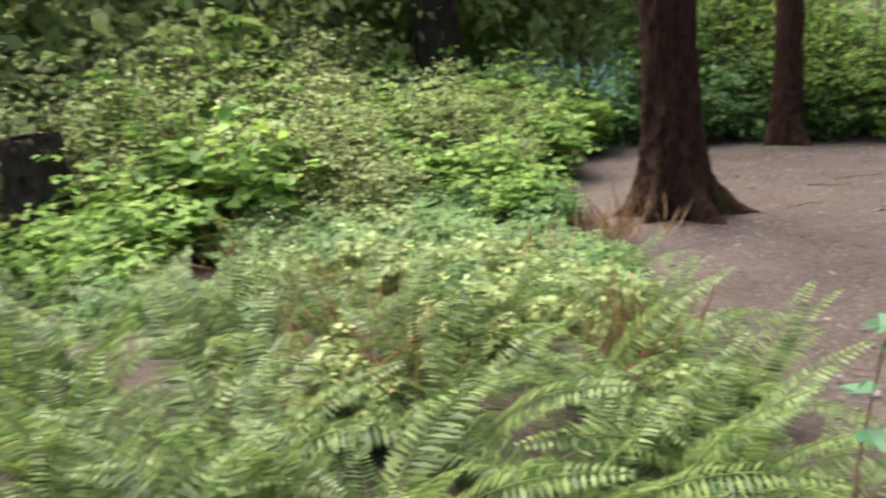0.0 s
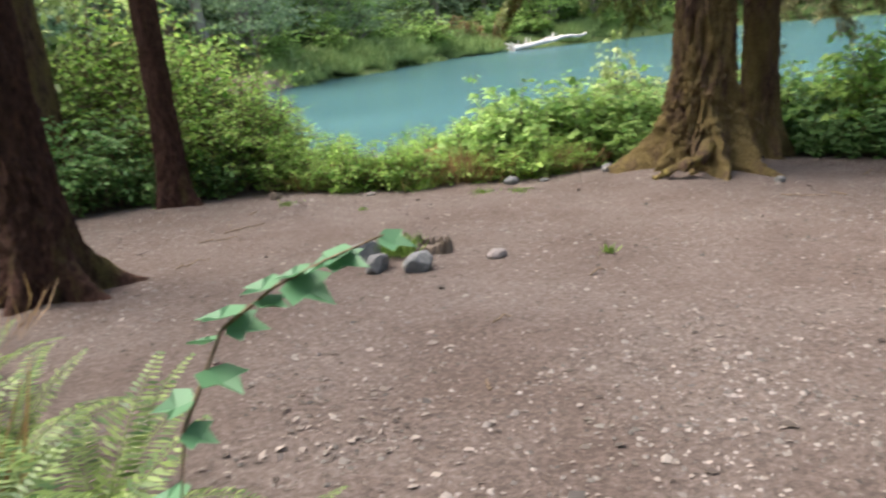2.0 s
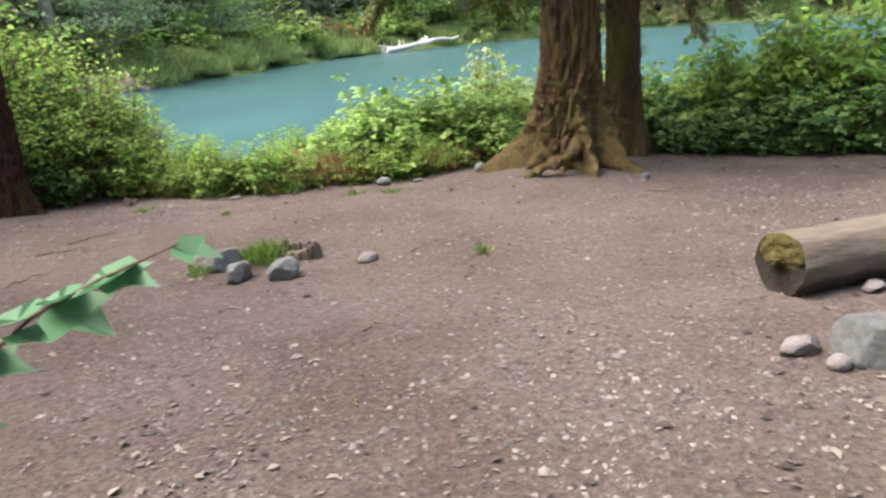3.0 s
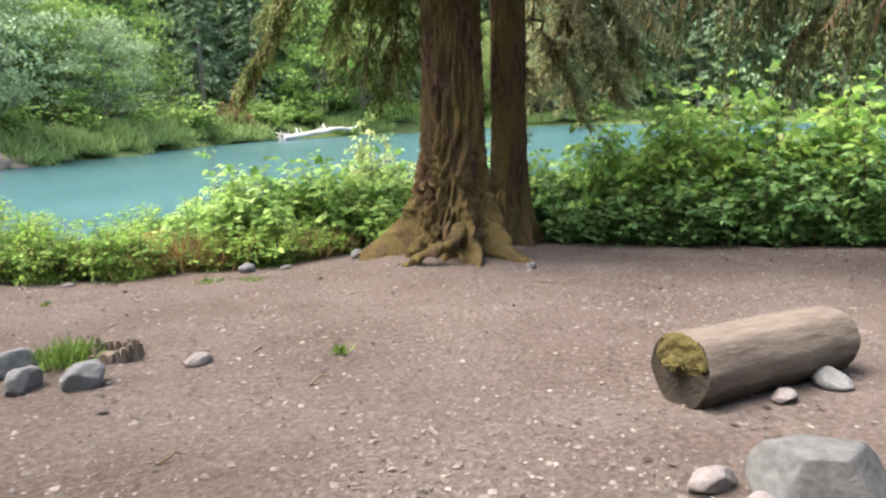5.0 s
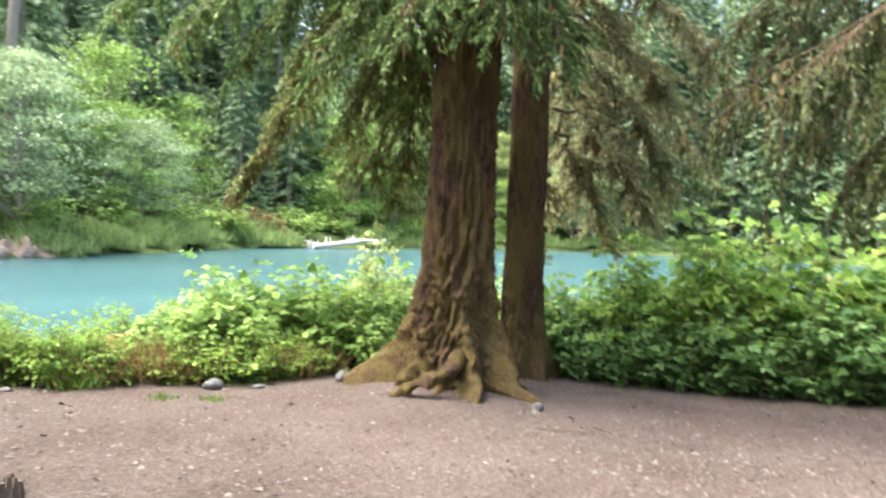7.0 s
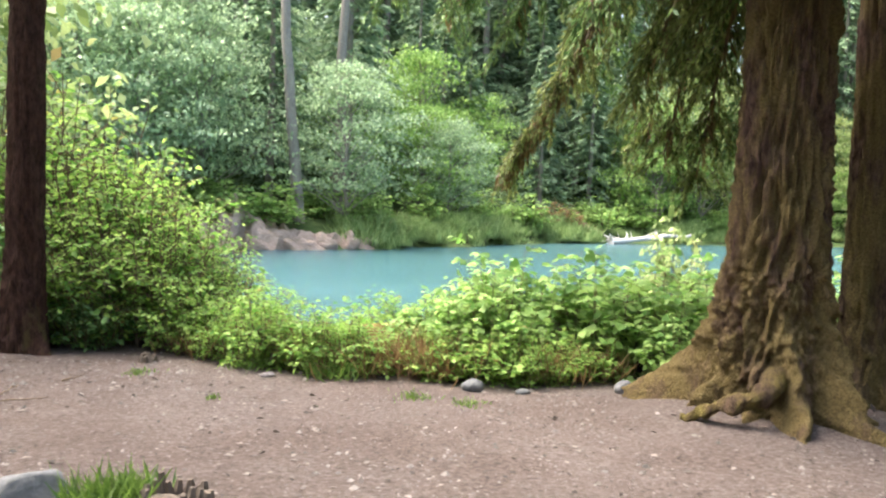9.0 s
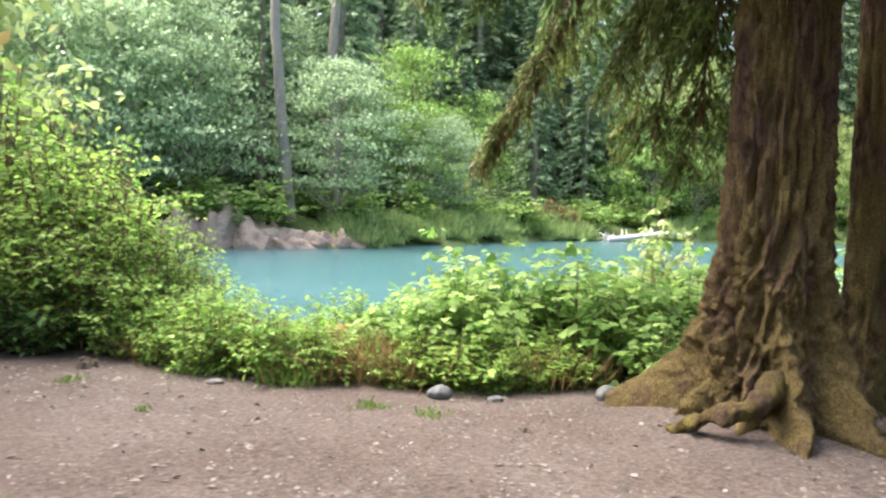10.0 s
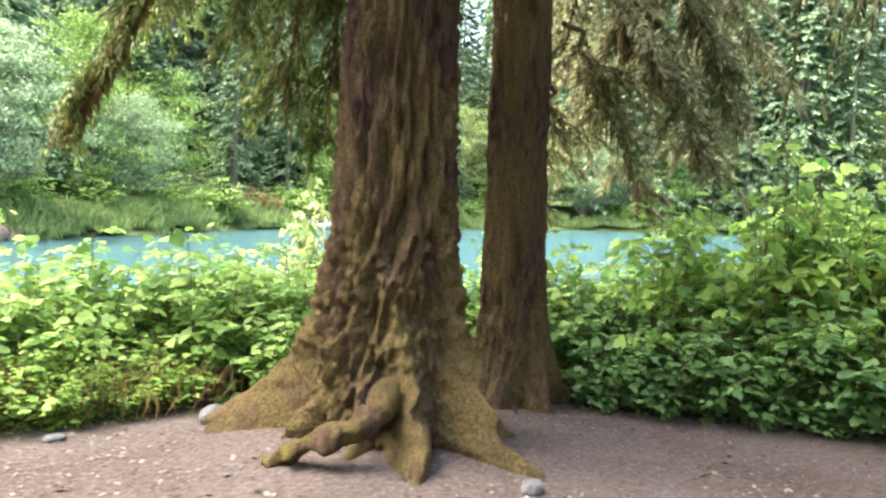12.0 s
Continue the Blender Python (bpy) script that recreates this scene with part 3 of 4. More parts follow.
# ---- shrubs ----
def shrub_meshes(canes, leaf_len, shape=HEX, side_twigs=4, low=0.15, width=0.75):
    """A thicket about 1 m in radius: arching canes of uneven height with leaves set alternately along canes and side twigs."""
    stems, pos, dirs, size = [], [], [], []

    def leaves_on(path, count, u0, scale):
        n = len(path)
        for j, u in enumerate(np.linspace(u0, 0.99, count)):
            f = u * (n - 1)
            i = min(int(f), n - 2)
            t = unit(path[i + 1] - path[i])
            flat = unit(np.cross(t, [0.05, 0.02, 1.0])) * (1 if j % 2 else -1)
            d = flat * rng.uniform(0.5, 1.1) + t * rng.uniform(0.2, 0.9) * [1, 1, 0.4] + rng.normal(0, 0.25, 3) * [1, 1, 0.5] + [0, 0, -0.15]
            pos.append(path[i] + (path[i + 1] - path[i]) * (f - i) + unit(d) * leaf_len * 0.25)
            dirs.append(d)
            size.append(leaf_len * scale * rng.uniform(0.6, 1.2))

    for k in range(canes):
        a, out = rng.uniform(0, 6.283), rng.uniform(0, 1) ** 0.6 * 0.95
        top = rng.uniform(0.32, 1.0) * (1.10 - 0.38 * out * out) * (1.4 if k % 7 == 0 else 1.0)
        b = np.array([math.cos(a) * out * 0.62, math.sin(a) * out * 0.62, -0.06]) + rng.normal(0, 0.10, 3) * [1, 1, 0]
        e = np.array([math.cos(a) * out, math.sin(a) * out, top])
        path = curve_points(b, e, 0.10, 8, 0.015)
        stems.append(tube(path, np.linspace(0.009, 0.003, 8), 4))
        leaves_on(path, 10, low + 0.02, 1.0)
        for _ in range(side_twigs):
            i = int(rng.integers(1, 7))
            g = rng.uniform(0, 6.283)
            ln = rng.uniform(0.15, 0.36)
            te = path[i] + np.array([math.cos(g) * ln, math.sin(g) * ln, rng.uniform(-0.02, 0.14)])
            tw = curve_points(path[i], te, 0.03, 4)
            stems.append(tube(tw, np.linspace(0.004, 0.002, 4), 3))
            leaves_on(tw, 5, 0.3, 0.9)
    pos, dirs, size = np.array(pos), np.array(dirs), np.array(size)
    pos[:, 2] = np.maximum(pos[:, 2], 0.03)
    v, q = blades(pos, dirs, size, size * width, shape, jitter=0.28)
    sv, sq = joined(stems)
    return fast_mesh("stems", sv, sq), fast_mesh("leaves", v, q)


SHRUBS = [shrub_meshes(60, 0.15, LOBED, width=0.9), shrub_meshes(64, 0.115), shrub_meshes(60, 0.14, LOBED, width=0.9),
          shrub_meshes(70, 0.10, HEX), shrub_meshes(170, 0.068, HEX, 6), shrub_meshes(34, 0.17, HEX, 3, 0.0)]


def shrub_kind(variant, leaf, name, label):
    stem, lv = SHRUBS[variant]
    ob = thing(name, pose(0, 0, 0), label, "bush", name)
    mesh_part("stem", stem.copy(), TWIG, ob, kind="stuff")
    mesh_part("leaves", lv.copy(), leaf, ob, kind="stuff")
    return ob


def planted(ob, spots):
    """Puts a thing at its first spot (x, y, radius, height) and copies at the others."""
    for k, (x, y, r, h) in enumerate(spots):
        m = pose(x, y, on_ground(x, y) - 0.02, 0, 0, (x * 131 + y * 57) % 360) @ Matrix.Diagonal((r, r, h, 1))
        if k == 0:
            ob.matrix_world = m
            base = ob
        else:
            c = copy_thing(base, Matrix.Identity(4))
            c.matrix_world = m
    return ob


def along(line, step, spread, r, h, n_rows=1, row_gap=0.8):
    """Spots along a line of the plan, in rows behind one another on its left side."""
    out = []
    for (ax, ay), (bx, by) in zip(line, line[1:]):
        ln = math.hypot(bx - ax, by - ay)
        nx, ny = -(by - ay) / ln, (bx - ax) / ln
        for i in range(max(1, round(ln / step))):
            s = (i + 0.5) / max(1, round(ln / step))
            for k in range(n_rows):
                j = rng.uniform(-spread, spread, 2)
                out.append((ax + (bx - ax) * s + nx * k * row_gap + j[0], ay + (by - ay) * s + ny * k * row_gap + j[1],
                            rng.uniform(*r), rng.uniform(*h)))
    return out


EDGE = [(4.4, 11.2), (5.6, 10.3), (6.9, 9.5), (8.0, 9.3)]
planted(shrub_kind(1, LEAF_LIME, "salmonberry_bush", "bright lime-green salmonberry bush at the clearing's edge"),
        along(EDGE, 0.6, 0.28, (0.42, 0.72), (0.32, 0.85), 2, 0.95))
planted(shrub_kind(3, LEAF_LIME, "low_bush", "low yellow-green leafy bush beside the trodden earth"),
        along([(4.2, 10.75), (5.4, 9.95), (6.8, 9.05), (8.0, 8.95)], 0.8, 0.25, (0.25, 0.45), (0.2, 0.5)))
planted(shrub_kind(0, LEAF_MID, "thimbleberry_bush", "leafy green thimbleberry bush on the river bank"),
        [(7.6, 10.0, 0.75, 1.15), (8.6, 9.7, 0.8, 1.1), (9.4, 9.2, 0.8, 1.05), (9.9, 8.6, 0.7, 0.9), (10.6, 8.6, 0.7, 1.1), (11.1, 7.9, 0.7, 1.15), (11.6, 8.4, 0.8, 1.3), (6.9, 9.9, 0.6, 0.8), (8.9, 8.6, 0.5, 0.6), (9.2, 10.2, 0.9, 1.15), (10.2, 9.4, 0.9, 1.1), (8.2, 10.8, 0.8, 1.0)])
# sunlight on these bushes is put into the brighter lime leaf colour
planted(shrub_kind(2, LEAF_LIME, "thimbleberry_bush", "tall sunlit yellow-green bush behind the trees"),
        [(11.6, 6.9, 0.8, 1.4), (12.2, 6.1, 1.0, 1.8), (13.0, 5.2, 1.1, 2.0), (13.4, 6.4, 1.1, 1.9), (12.5, 7.2, 0.9, 1.6), (14.0, 4.2, 1.2, 1.9), (12.4, 5.4, 0.8, 1.5), (13.3, 3.9, 1.0, 1.7)])
# same bush with the leaf colour darkened for shade
planted(shrub_kind(0, LEAF_SHADED, "thimbleberry_bush", "shaded dark-green bush along the bare earth"),
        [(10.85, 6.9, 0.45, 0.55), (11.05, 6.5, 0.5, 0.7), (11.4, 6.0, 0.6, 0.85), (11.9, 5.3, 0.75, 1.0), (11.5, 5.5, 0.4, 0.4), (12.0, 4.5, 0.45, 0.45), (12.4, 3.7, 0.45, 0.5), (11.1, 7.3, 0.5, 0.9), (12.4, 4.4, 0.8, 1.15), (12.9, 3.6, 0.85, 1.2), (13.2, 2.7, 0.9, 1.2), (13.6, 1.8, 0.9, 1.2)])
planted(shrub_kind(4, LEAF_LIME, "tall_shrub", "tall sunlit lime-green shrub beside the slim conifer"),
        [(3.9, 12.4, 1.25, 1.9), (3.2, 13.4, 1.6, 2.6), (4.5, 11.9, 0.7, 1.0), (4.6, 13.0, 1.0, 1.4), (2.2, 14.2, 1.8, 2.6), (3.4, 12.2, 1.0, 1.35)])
planted(shrub_kind(1, LEAF_SHADED, "shaded_shrub", "dark-green shrub in the shade of the conifers"),
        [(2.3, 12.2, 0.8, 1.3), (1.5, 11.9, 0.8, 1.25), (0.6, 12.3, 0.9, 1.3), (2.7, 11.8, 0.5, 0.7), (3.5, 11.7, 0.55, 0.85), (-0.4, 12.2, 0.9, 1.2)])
planted(shrub_kind(0, LEAF_LIME, "undergrowth_shrub", "sunlit broad-leaved shrub in the undergrowth"),
        [(-0.6, 9.6, 0.8, 0.8), (-1.1, 8.2, 0.7, 0.7), (-2.2, 8.4, 0.8, 0.9), (-3.9, 6.2, 0.8, 0.9), (-0.5, 7.4, 0.5, 0.5), (-4.4, 5.5, 0.6, 0.6), (-3.6, 5.2, 0.6, 0.6), (-4.2, 9.4, 1.0, 1.3), (-1.5, 12.2, 1.0, 1.3), (-3.9, 13.2, 1.2, 1.9), (-2.6, 9.0, 0.9, 1.1), (-1.6, 10.3, 0.9, 1.1), (-3.4, 7.0, 1.0, 1.1), (-4.9, 8.3, 1.1, 1.6), (-3.1, 10.9, 1.1, 1.2), (-0.3, 11.2, 0.8, 1.0), (-5.2, 11.0, 1.3, 2.2)])
planted(shrub_kind(4, LEAF_PALE, "undergrowth_shrub", "pale green leafy shrub in the undergrowth"),
        [(-0.9, 10.4, 0.9, 1.0), (-1.9, 9.3, 1.0, 1.25), (-3.0, 8.0, 1.1, 1.3), (-2.1, 11.2, 1.0, 1.1), (-3.8, 9.9, 1.2, 1.7), (-4.6, 7.4, 1.2, 1.6),
         (-1.0, 8.8, 0.7, 0.7), (-2.2, 7.3, 0.8, 0.8), (-5.4, 9.4, 1.3, 2.1), (-4.3, 12.0, 1.5, 2.3), (-0.9, 13.2, 0.9, 1.3), (-6.5, 6.5, 1.4, 2.0)])
planted(shrub_kind(3, LEAF_SHADED, "ground_cover_plant", "low spreading leafy plant among the ferns"),
        [(rng.uniform(-3.6, 0.1), rng.uniform(4.2, 7.6), rng.uniform(0.3, 0.6), rng.uniform(0.2, 0.42)) for _ in range(34)])
planted(shrub_kind(2, LEAF_PALE, "ground_cover_plant", "low broad-leaved plant among the ferns"),
        [(rng.uniform(-3.2, 0.3), rng.uniform(3.6, 6.8), rng.uniform(0.25, 0.42), rng.uniform(0.25, 0.45)) for _ in range(18)]
        + [(0.45, 2.9, 0.24, 0.35), (-0.95, 2.85, 0.3, 0.4)])


planted(shrub_kind(0, LEAF_PALE, "pale_sapling", "pale yellow-green maple sapling on the river bank"),
        [(10.75, 10.9, 0.55, 1.75), (11.3, 10.7, 0.5, 1.35)])


# ---- sword ferns ----
def frond_mesh(length, arch, pairs=34):
    s = np.linspace(0, 1, 14)
    ang = 1.25 - arch * s
    step = length / 13
    x = np.concatenate([[0], np.cumsum(np.cos(ang[1:]) * step)])
    z = np.concatenate([[0], np.cumsum(np.sin(ang[1:]) * step)])
    spine = np.stack([x, 0 * x, z], -1)
    chunks = [tube(spine, np.linspace(0.005, 0.0015, 14), 4)]
    u = np.linspace(0.10, 0.985, pairs)
    c = np.stack([np.interp(u, s, spine[:, a]) for a in range(3)], -1)
    t = np.stack([np.cos(np.interp(u, s, ang)), 0 * u, np.sin(np.interp(u, s, ang))], -1)
    nor = np.stack([-t[:, 2], 0 * u, t[:, 0]], -1)
    w = length * 0.125 * np.clip(np.sin(np.pi * (0.12 + 0.88 * u) ** 0.75) + 0.18, 0.12, 1)
    for side in (-1, 1):
        d = np.array([0, side, 0]) + t * 0.28 - nor * 0.12
        chunks.append(blades(c, d + rng.normal(0, 0.05, d.shape), w * rng.uniform(0.9, 1.1, pairs), length / pairs * 0.62, NARROW * [1, 1, 0.6], up=nor, jitter=0.15))
    v, q = joined(chunks)
    me = fast_mesh("frond", v, q)
    me.materials.append(FERN)
    return me


FRONDS = [frond_mesh(l, a) for l, a in ((0.85, 1.0), (0.95, 1.25), (0.75, 1.5), (0.65, 0.8), (0.9, 1.7))]


def sword_fern(x, y, size, count):
    ob = thing("sword_fern", pose(x, y, on_ground(x, y) - 0.02), "green sword fern with arching toothed fronds", "fern", "ferns by the path")
    for i in range(count):
        f = new("frond", FRONDS[int(rng.integers(len(FRONDS)))])
        f.parent = ob
        k = size * rng.uniform(0.75, 1.1)
        f.matrix_local = pose(rng.normal(0, 0.03), rng.normal(0, 0.03), 0, rng.uniform(-14, 14), rng.uniform(-22, 14), i * 360 / count + rng.uniform(-18, 18)) @ Matrix.Diagonal((k, k, k, 1))
    return ob


for x, y, k, n in ((0.55, 2.55, 1.05, 13), (0.05, 2.2, 1.0, 13), (-0.55, 2.0, 1.05, 13), (-1.2, 2.3, 1.1, 14), (0.75, 3.3, 1.0, 12), (0.1, 3.1, 0.9, 12),
                   (-0.6, 2.95, 1.0, 13), (-1.5, 3.3, 1.0, 12), (0.85, 2.05, 0.75, 9), (-0.9, 3.9, 0.9, 11), (-2.1, 2.7, 1.1, 13), (-2.3, 4.0, 0.95, 11),
                   (0.5, 4.2, 0.8, 10), (-0.2, 4.3, 0.75, 9), (1.05, 1.75, 0.55, 8), (-0.2, 1.6, 0.8, 10), (-0.9, 1.5, 0.9, 11), (-3.0, 3.4, 1.0, 11),
                   (0.35, 5.3, 0.6, 8), (-1.2, 5.2, 0.8, 9), (0.6, 1.75, 0.9, 12), (-1.35, 1.75, 1.0, 12), (-1.9, 2.3, 1.0, 12), (-2.6, 3.0, 1.0, 12), (0.3, 2.4, 0.95, 12), (-0.4, 2.6, 1.0, 12), (-1.0, 2.0, 1.0, 12),  (-1.6, 1.9, 1.1, 13),
                   (0.45, 3.7, 0.9, 11), (-0.3, 3.6, 0.95, 11), (-1.1, 3.4, 0.95, 11), (-1.9, 3.5, 1.0, 11), (0.95, 2.7, 0.75, 10), (-0.6, 4.7, 0.85, 10), (-1.8, 4.6, 0.9, 10)):
    sword_fern(x, y, k, n)


# ---- stones, log and stumps in the clearing ----
def stone_mesh(size, seed, facets=0, rough=0.10, cuts=()):
    bm = bmesh.new()
    bmesh.ops.create_icosphere(bm, subdivisions=4, radius=1)
    r = random.Random(seed)
    planes = [(Vector(c[:3]).normalized(), c[3]) for c in cuts]
    for _ in range(facets):
        n = Vector((r.gauss(0, 1), r.gauss(0, 1), r.gauss(0.25, 0.8))).normalized()
        planes.append((n, r.uniform(0.55, 0.82)))
    for v in bm.verts:
        co = v.co.copy()
        for n, d in planes:
            over_by = co.dot(n) - d
            if over_by > 0:
                co -= n * over_by * 0.975
        co *= 1 + rough * noise.fractal(co * 1.6 + Vector((seed * 3.1, 0, 0)), 1, 2, 3) + 0.012 * noise.noise(co * 9)
        v.co = Vector((co.x * size[0], co.y * size[1], co.z * size[2]))
    return bm


def stone(x, y, size, seed, material, label, turn=0.0, sink=0.25, facets=0, name="stone", group="stones in the clearing"):
    ob = part(name, stone_mesh(size, seed, facets), material)
    ob.matrix_world = pose(x, y, on_ground(x, y) + size[2] * (1 - 2 * sink) , 0, 0, turn)
    return tagged(ob, label, "stone", group)


stone(3.27, 6.15, (0.15, 0.11, 0.10), 1, STONE_DARK, "dark rounded stone in the ring by the old stump", 40, facets=6)
stone(3.55, 5.92, (0.17, 0.11, 0.10), 2, STONE_GREY, "smooth grey stone in the ring by the old stump", 20, facets=6)
stone(3.35, 6.55, (0.18, 0.13, 0.11), 3, STONE_GREY, "rounded grey stone half behind a darker one", 10, facets=4)
stone(4.22, 5.75, (0.105, 0.07, 0.05), 4, STONE_PINK, "small pale stone lying alone on bare earth", 15)
boulder = part("boulder", stone_mesh((0.275, 0.20, 0.215), 12, 0, 0.05, ((0.05, 0.05, 1, 0.55), (-0.75, -0.3, 0.45, 0.68), (0.8, -0.35, 0.4, 0.66), (0.05, -1, 0.35, 0.62), (0.3, 0.9, 0.3, 0.7), (0.45, -0.75, 0.6, 0.72), (-0.3, 0.9, 0.5, 0.75))), STONE_BOULDER)
boulder.matrix_world = pose(4.70, 2.06, on_ground(4.70, 2.06) + 0.085, 4, -3, -58)
tagged(boulder, "big angular grey boulder with a flat top beside the log", "stone", "stones in the clearing")
stone(4.50, 2.40, (0.12, 0.07, 0.06), 6, STONE_PINK, "oblong pinkish stone next to the boulder", -30, facets=6)
stone(4.44, 2.19, (0.065, 0.055, 0.045), 7, STONE_PINK, "small round pinkish stone next to the boulder", 0)
stone(5.72, 2.50, (0.10, 0.07, 0.045), 8, STONE_PINK, "pale flat stone against the log", 20, facets=5)
stone(6.10, 2.36, (0.12, 0.09, 0.07), 9, STONE_GREY, "pale grey stone wedged under the log", 60, facets=5)
stone(6.68, 8.80, (0.11, 0.08, 0.07), 10, STONE_GREY, "grey stone at the edge of the bushes", 0)
stone(8.02, 8.35, (0.13, 0.08, 0.07), 11, STONE_DARK, "dark stone beside a mossy root", 30)
stone(8.50, 6.02, (0.07, 0.055, 0.045), 13, STONE_DARK, "small grey stone in front of the big tree", 0)
stone(7.10, 8.62, (0.07, 0.05, 0.03), 14, STONE_GREY, "flat grey pebble by the bushes", 0)
stone(5.0, 9.7, (0.07, 0.05, 0.03), 15, STONE_PINK, "pale chip of stone on bare earth", 0)


def bench_log():
    a, b = Vector((5.36, 2.92, 0)), Vector((6.55, 2.46, 0))
    ln, r = (b - a).length, 0.205
    ang = math.degrees(math.atan2(b.y - a.y, b.x - a.x))
    zmid = on_ground((a.x + b.x) / 2, (a.y + b.y) / 2)
    tilt = math.degrees(math.atan2(on_ground(b.x, b.y) - on_ground(a.x, a.y), ln))
    ob = thing("log_seat", pose(a.x, a.y, on_ground(a.x, a.y) + r * 0.93, 0, -tilt, ang), "weathered cut log seat, worn pale, with a mossy end", "log")
    n, m = 60, 72
    u, th = np.meshgrid(np.linspace(0, 1, n), np.linspace(0, 2 * np.pi, m, endpoint=False), indexing="ij")
    rr = r * (1.02 - 0.05 * u)
    c = np.stack([u * ln, np.cos(th) * r, np.sin(th) * r], -1).reshape(-1, 3)
    nz = np.array([noise.fractal(Vector((p[0] * 1.3, p[1] * 7, p[2] * 7)), 1, 2, 4) for p in c]).reshape(u.shape)
    rr = rr * (1 + 0.055 * nz)
    zz = np.sin(th) * rr
    zz = np.where(zz > r * 0.82, r * 0.82 + (zz - r * 0.82) * 0.35, zz)
    skew = np.where(u < 0.03, 0.10 * np.sin(th), 0)
    round_off = np.where(u > 0.94, np.sqrt(np.clip(1 - ((u - 0.94) / 0.07) ** 2, 0.3, 1)), 1) * np.where(u < 0.012, 0.975, 1)
    v = np.stack([u * ln + skew * r * 0.6, np.cos(th) * rr * round_off, zz * round_off], -1).reshape(-1, 3)
    i, j = np.meshgrid(np.arange(n - 1), np.arange(m), indexing="ij")
    k = (j + 1) % m
    q = np.stack([i * m + j, i * m + k, (i + 1) * m + k, (i + 1) * m + j], -1).reshape(-1, 4)
    me = fast_mesh("body", v, q)
    smooth(me)
    mesh_part("body", me, WOOD_WORN, ob)
    # bark left along the lower sides, torn off unevenly above
    nb = 40
    un = np.linspace(0.004, 0.93, n)
    th0, th1 = [], []
    for w in un:
        th0.append(-2.75 + 0.30 * noise.noise(Vector((w * 6, 1.7, 0))))
        th1.append(-0.10 + 0.34 * noise.noise(Vector((w * 5, 7.3, 0))) - 0.15 * w)
    tt = np.array(th0)[:, None] + (np.array(th1) - np.array(th0))[:, None] * np.linspace(0, 1, nb)[None]
    uu = np.repeat(un[:, None], nb, 1)
    rb = np.array([r * (1.06 - 0.05 * a) * (1 + 0.055 * noise.fractal(Vector((a * ln * 1.3, math.cos(t) * r * 7, math.sin(t) * r * 7)), 1, 2, 4)
                   + 0.02 * noise.noise(Vector((a * 9, t * 9, 4)))) for a, t in zip(uu.ravel(), tt.ravel())]).reshape(uu.shape)
    rb[:, 0] *= 0.94
    rb[:, -1] *= 0.94
    bv = np.stack([uu * ln, np.cos(tt) * rb, np.sin(tt) * rb], -1).reshape(-1, 3)
    ii, jj = np.meshgrid(np.arange(n - 1), np.arange(nb - 1), indexing="ij")
    w0 = ii * nb + jj
    bark_me = fast_mesh("bark", bv, np.stack([w0, w0 + 1, w0 + nb + 1, w0 + nb], -1).reshape(-1, 4))
    smooth(bark_me)
    mesh_part("bark", bark_me, WOOD_DARK, ob, "dark damp bark remnant")
    for end, off, mat_, nm in ((0, 0.0, WOOD_END, "cut_end"), (n - 1, 0.0, WOOD_END, "cut_end")):
        bm = bmesh.new()
        ring = [Vector(v[end * m + t]) for t in range(m)]
        mid = sum(ring, Vector()) / m
        rings = [ring] + [[mid + (p - mid) * f + Vector((0.010 * noise.noise((mid + (p - mid) * f) * 25) + (0.006 if end == 0 else -0.004), 0, 0)) for p in ring] for f in (0.92, 0.7, 0.45, 0.2)]
        vs = [[bm.verts.new(p) for p in rg] for rg in rings]
        for ra, rb in zip(vs, vs[1:]):
            for t in range(m):
                bm.faces.new((ra[t], ra[(t + 1) % m], rb[(t + 1) % m], rb[t]))
        bm.faces.new(vs[-1])
        part(nm, bm, mat_, ob, "damp sawn end darkened for shade")
    # moss cushion on the upper half of the near end, with a stub
    bm = bmesh.new()
    bmesh.ops.create_icosphere(bm, subdivisions=5, radius=1)
    for w in bm.verts:
        p = Vector((w.co.x * 0.022, w.co.y * r * 0.95, w.co.z * r * 0.52 + r * 0.40))
        rad = math.hypot(p.y, p.z)
        if rad > r * 0.96:
            p.y, p.z = p.y * r * 0.96 / rad, p.z * r * 0.96 / rad
        p.x += 0.02 * noise.noise(p * 22) + 0.06 * p.z
        w.co = p
    part("moss_patch", bm, MOSS, ob, "olive moss")
    bm = stone_mesh((0.05, 0.065, 0.04), 31, 0, 0.3)
    bmesh.ops.translate(bm, verts=bm.verts, vec=(-0.03, 0.01, 0.03))
    part("branch_stub", bm, MOSS, ob, "moss-covered stub")


bench_log()


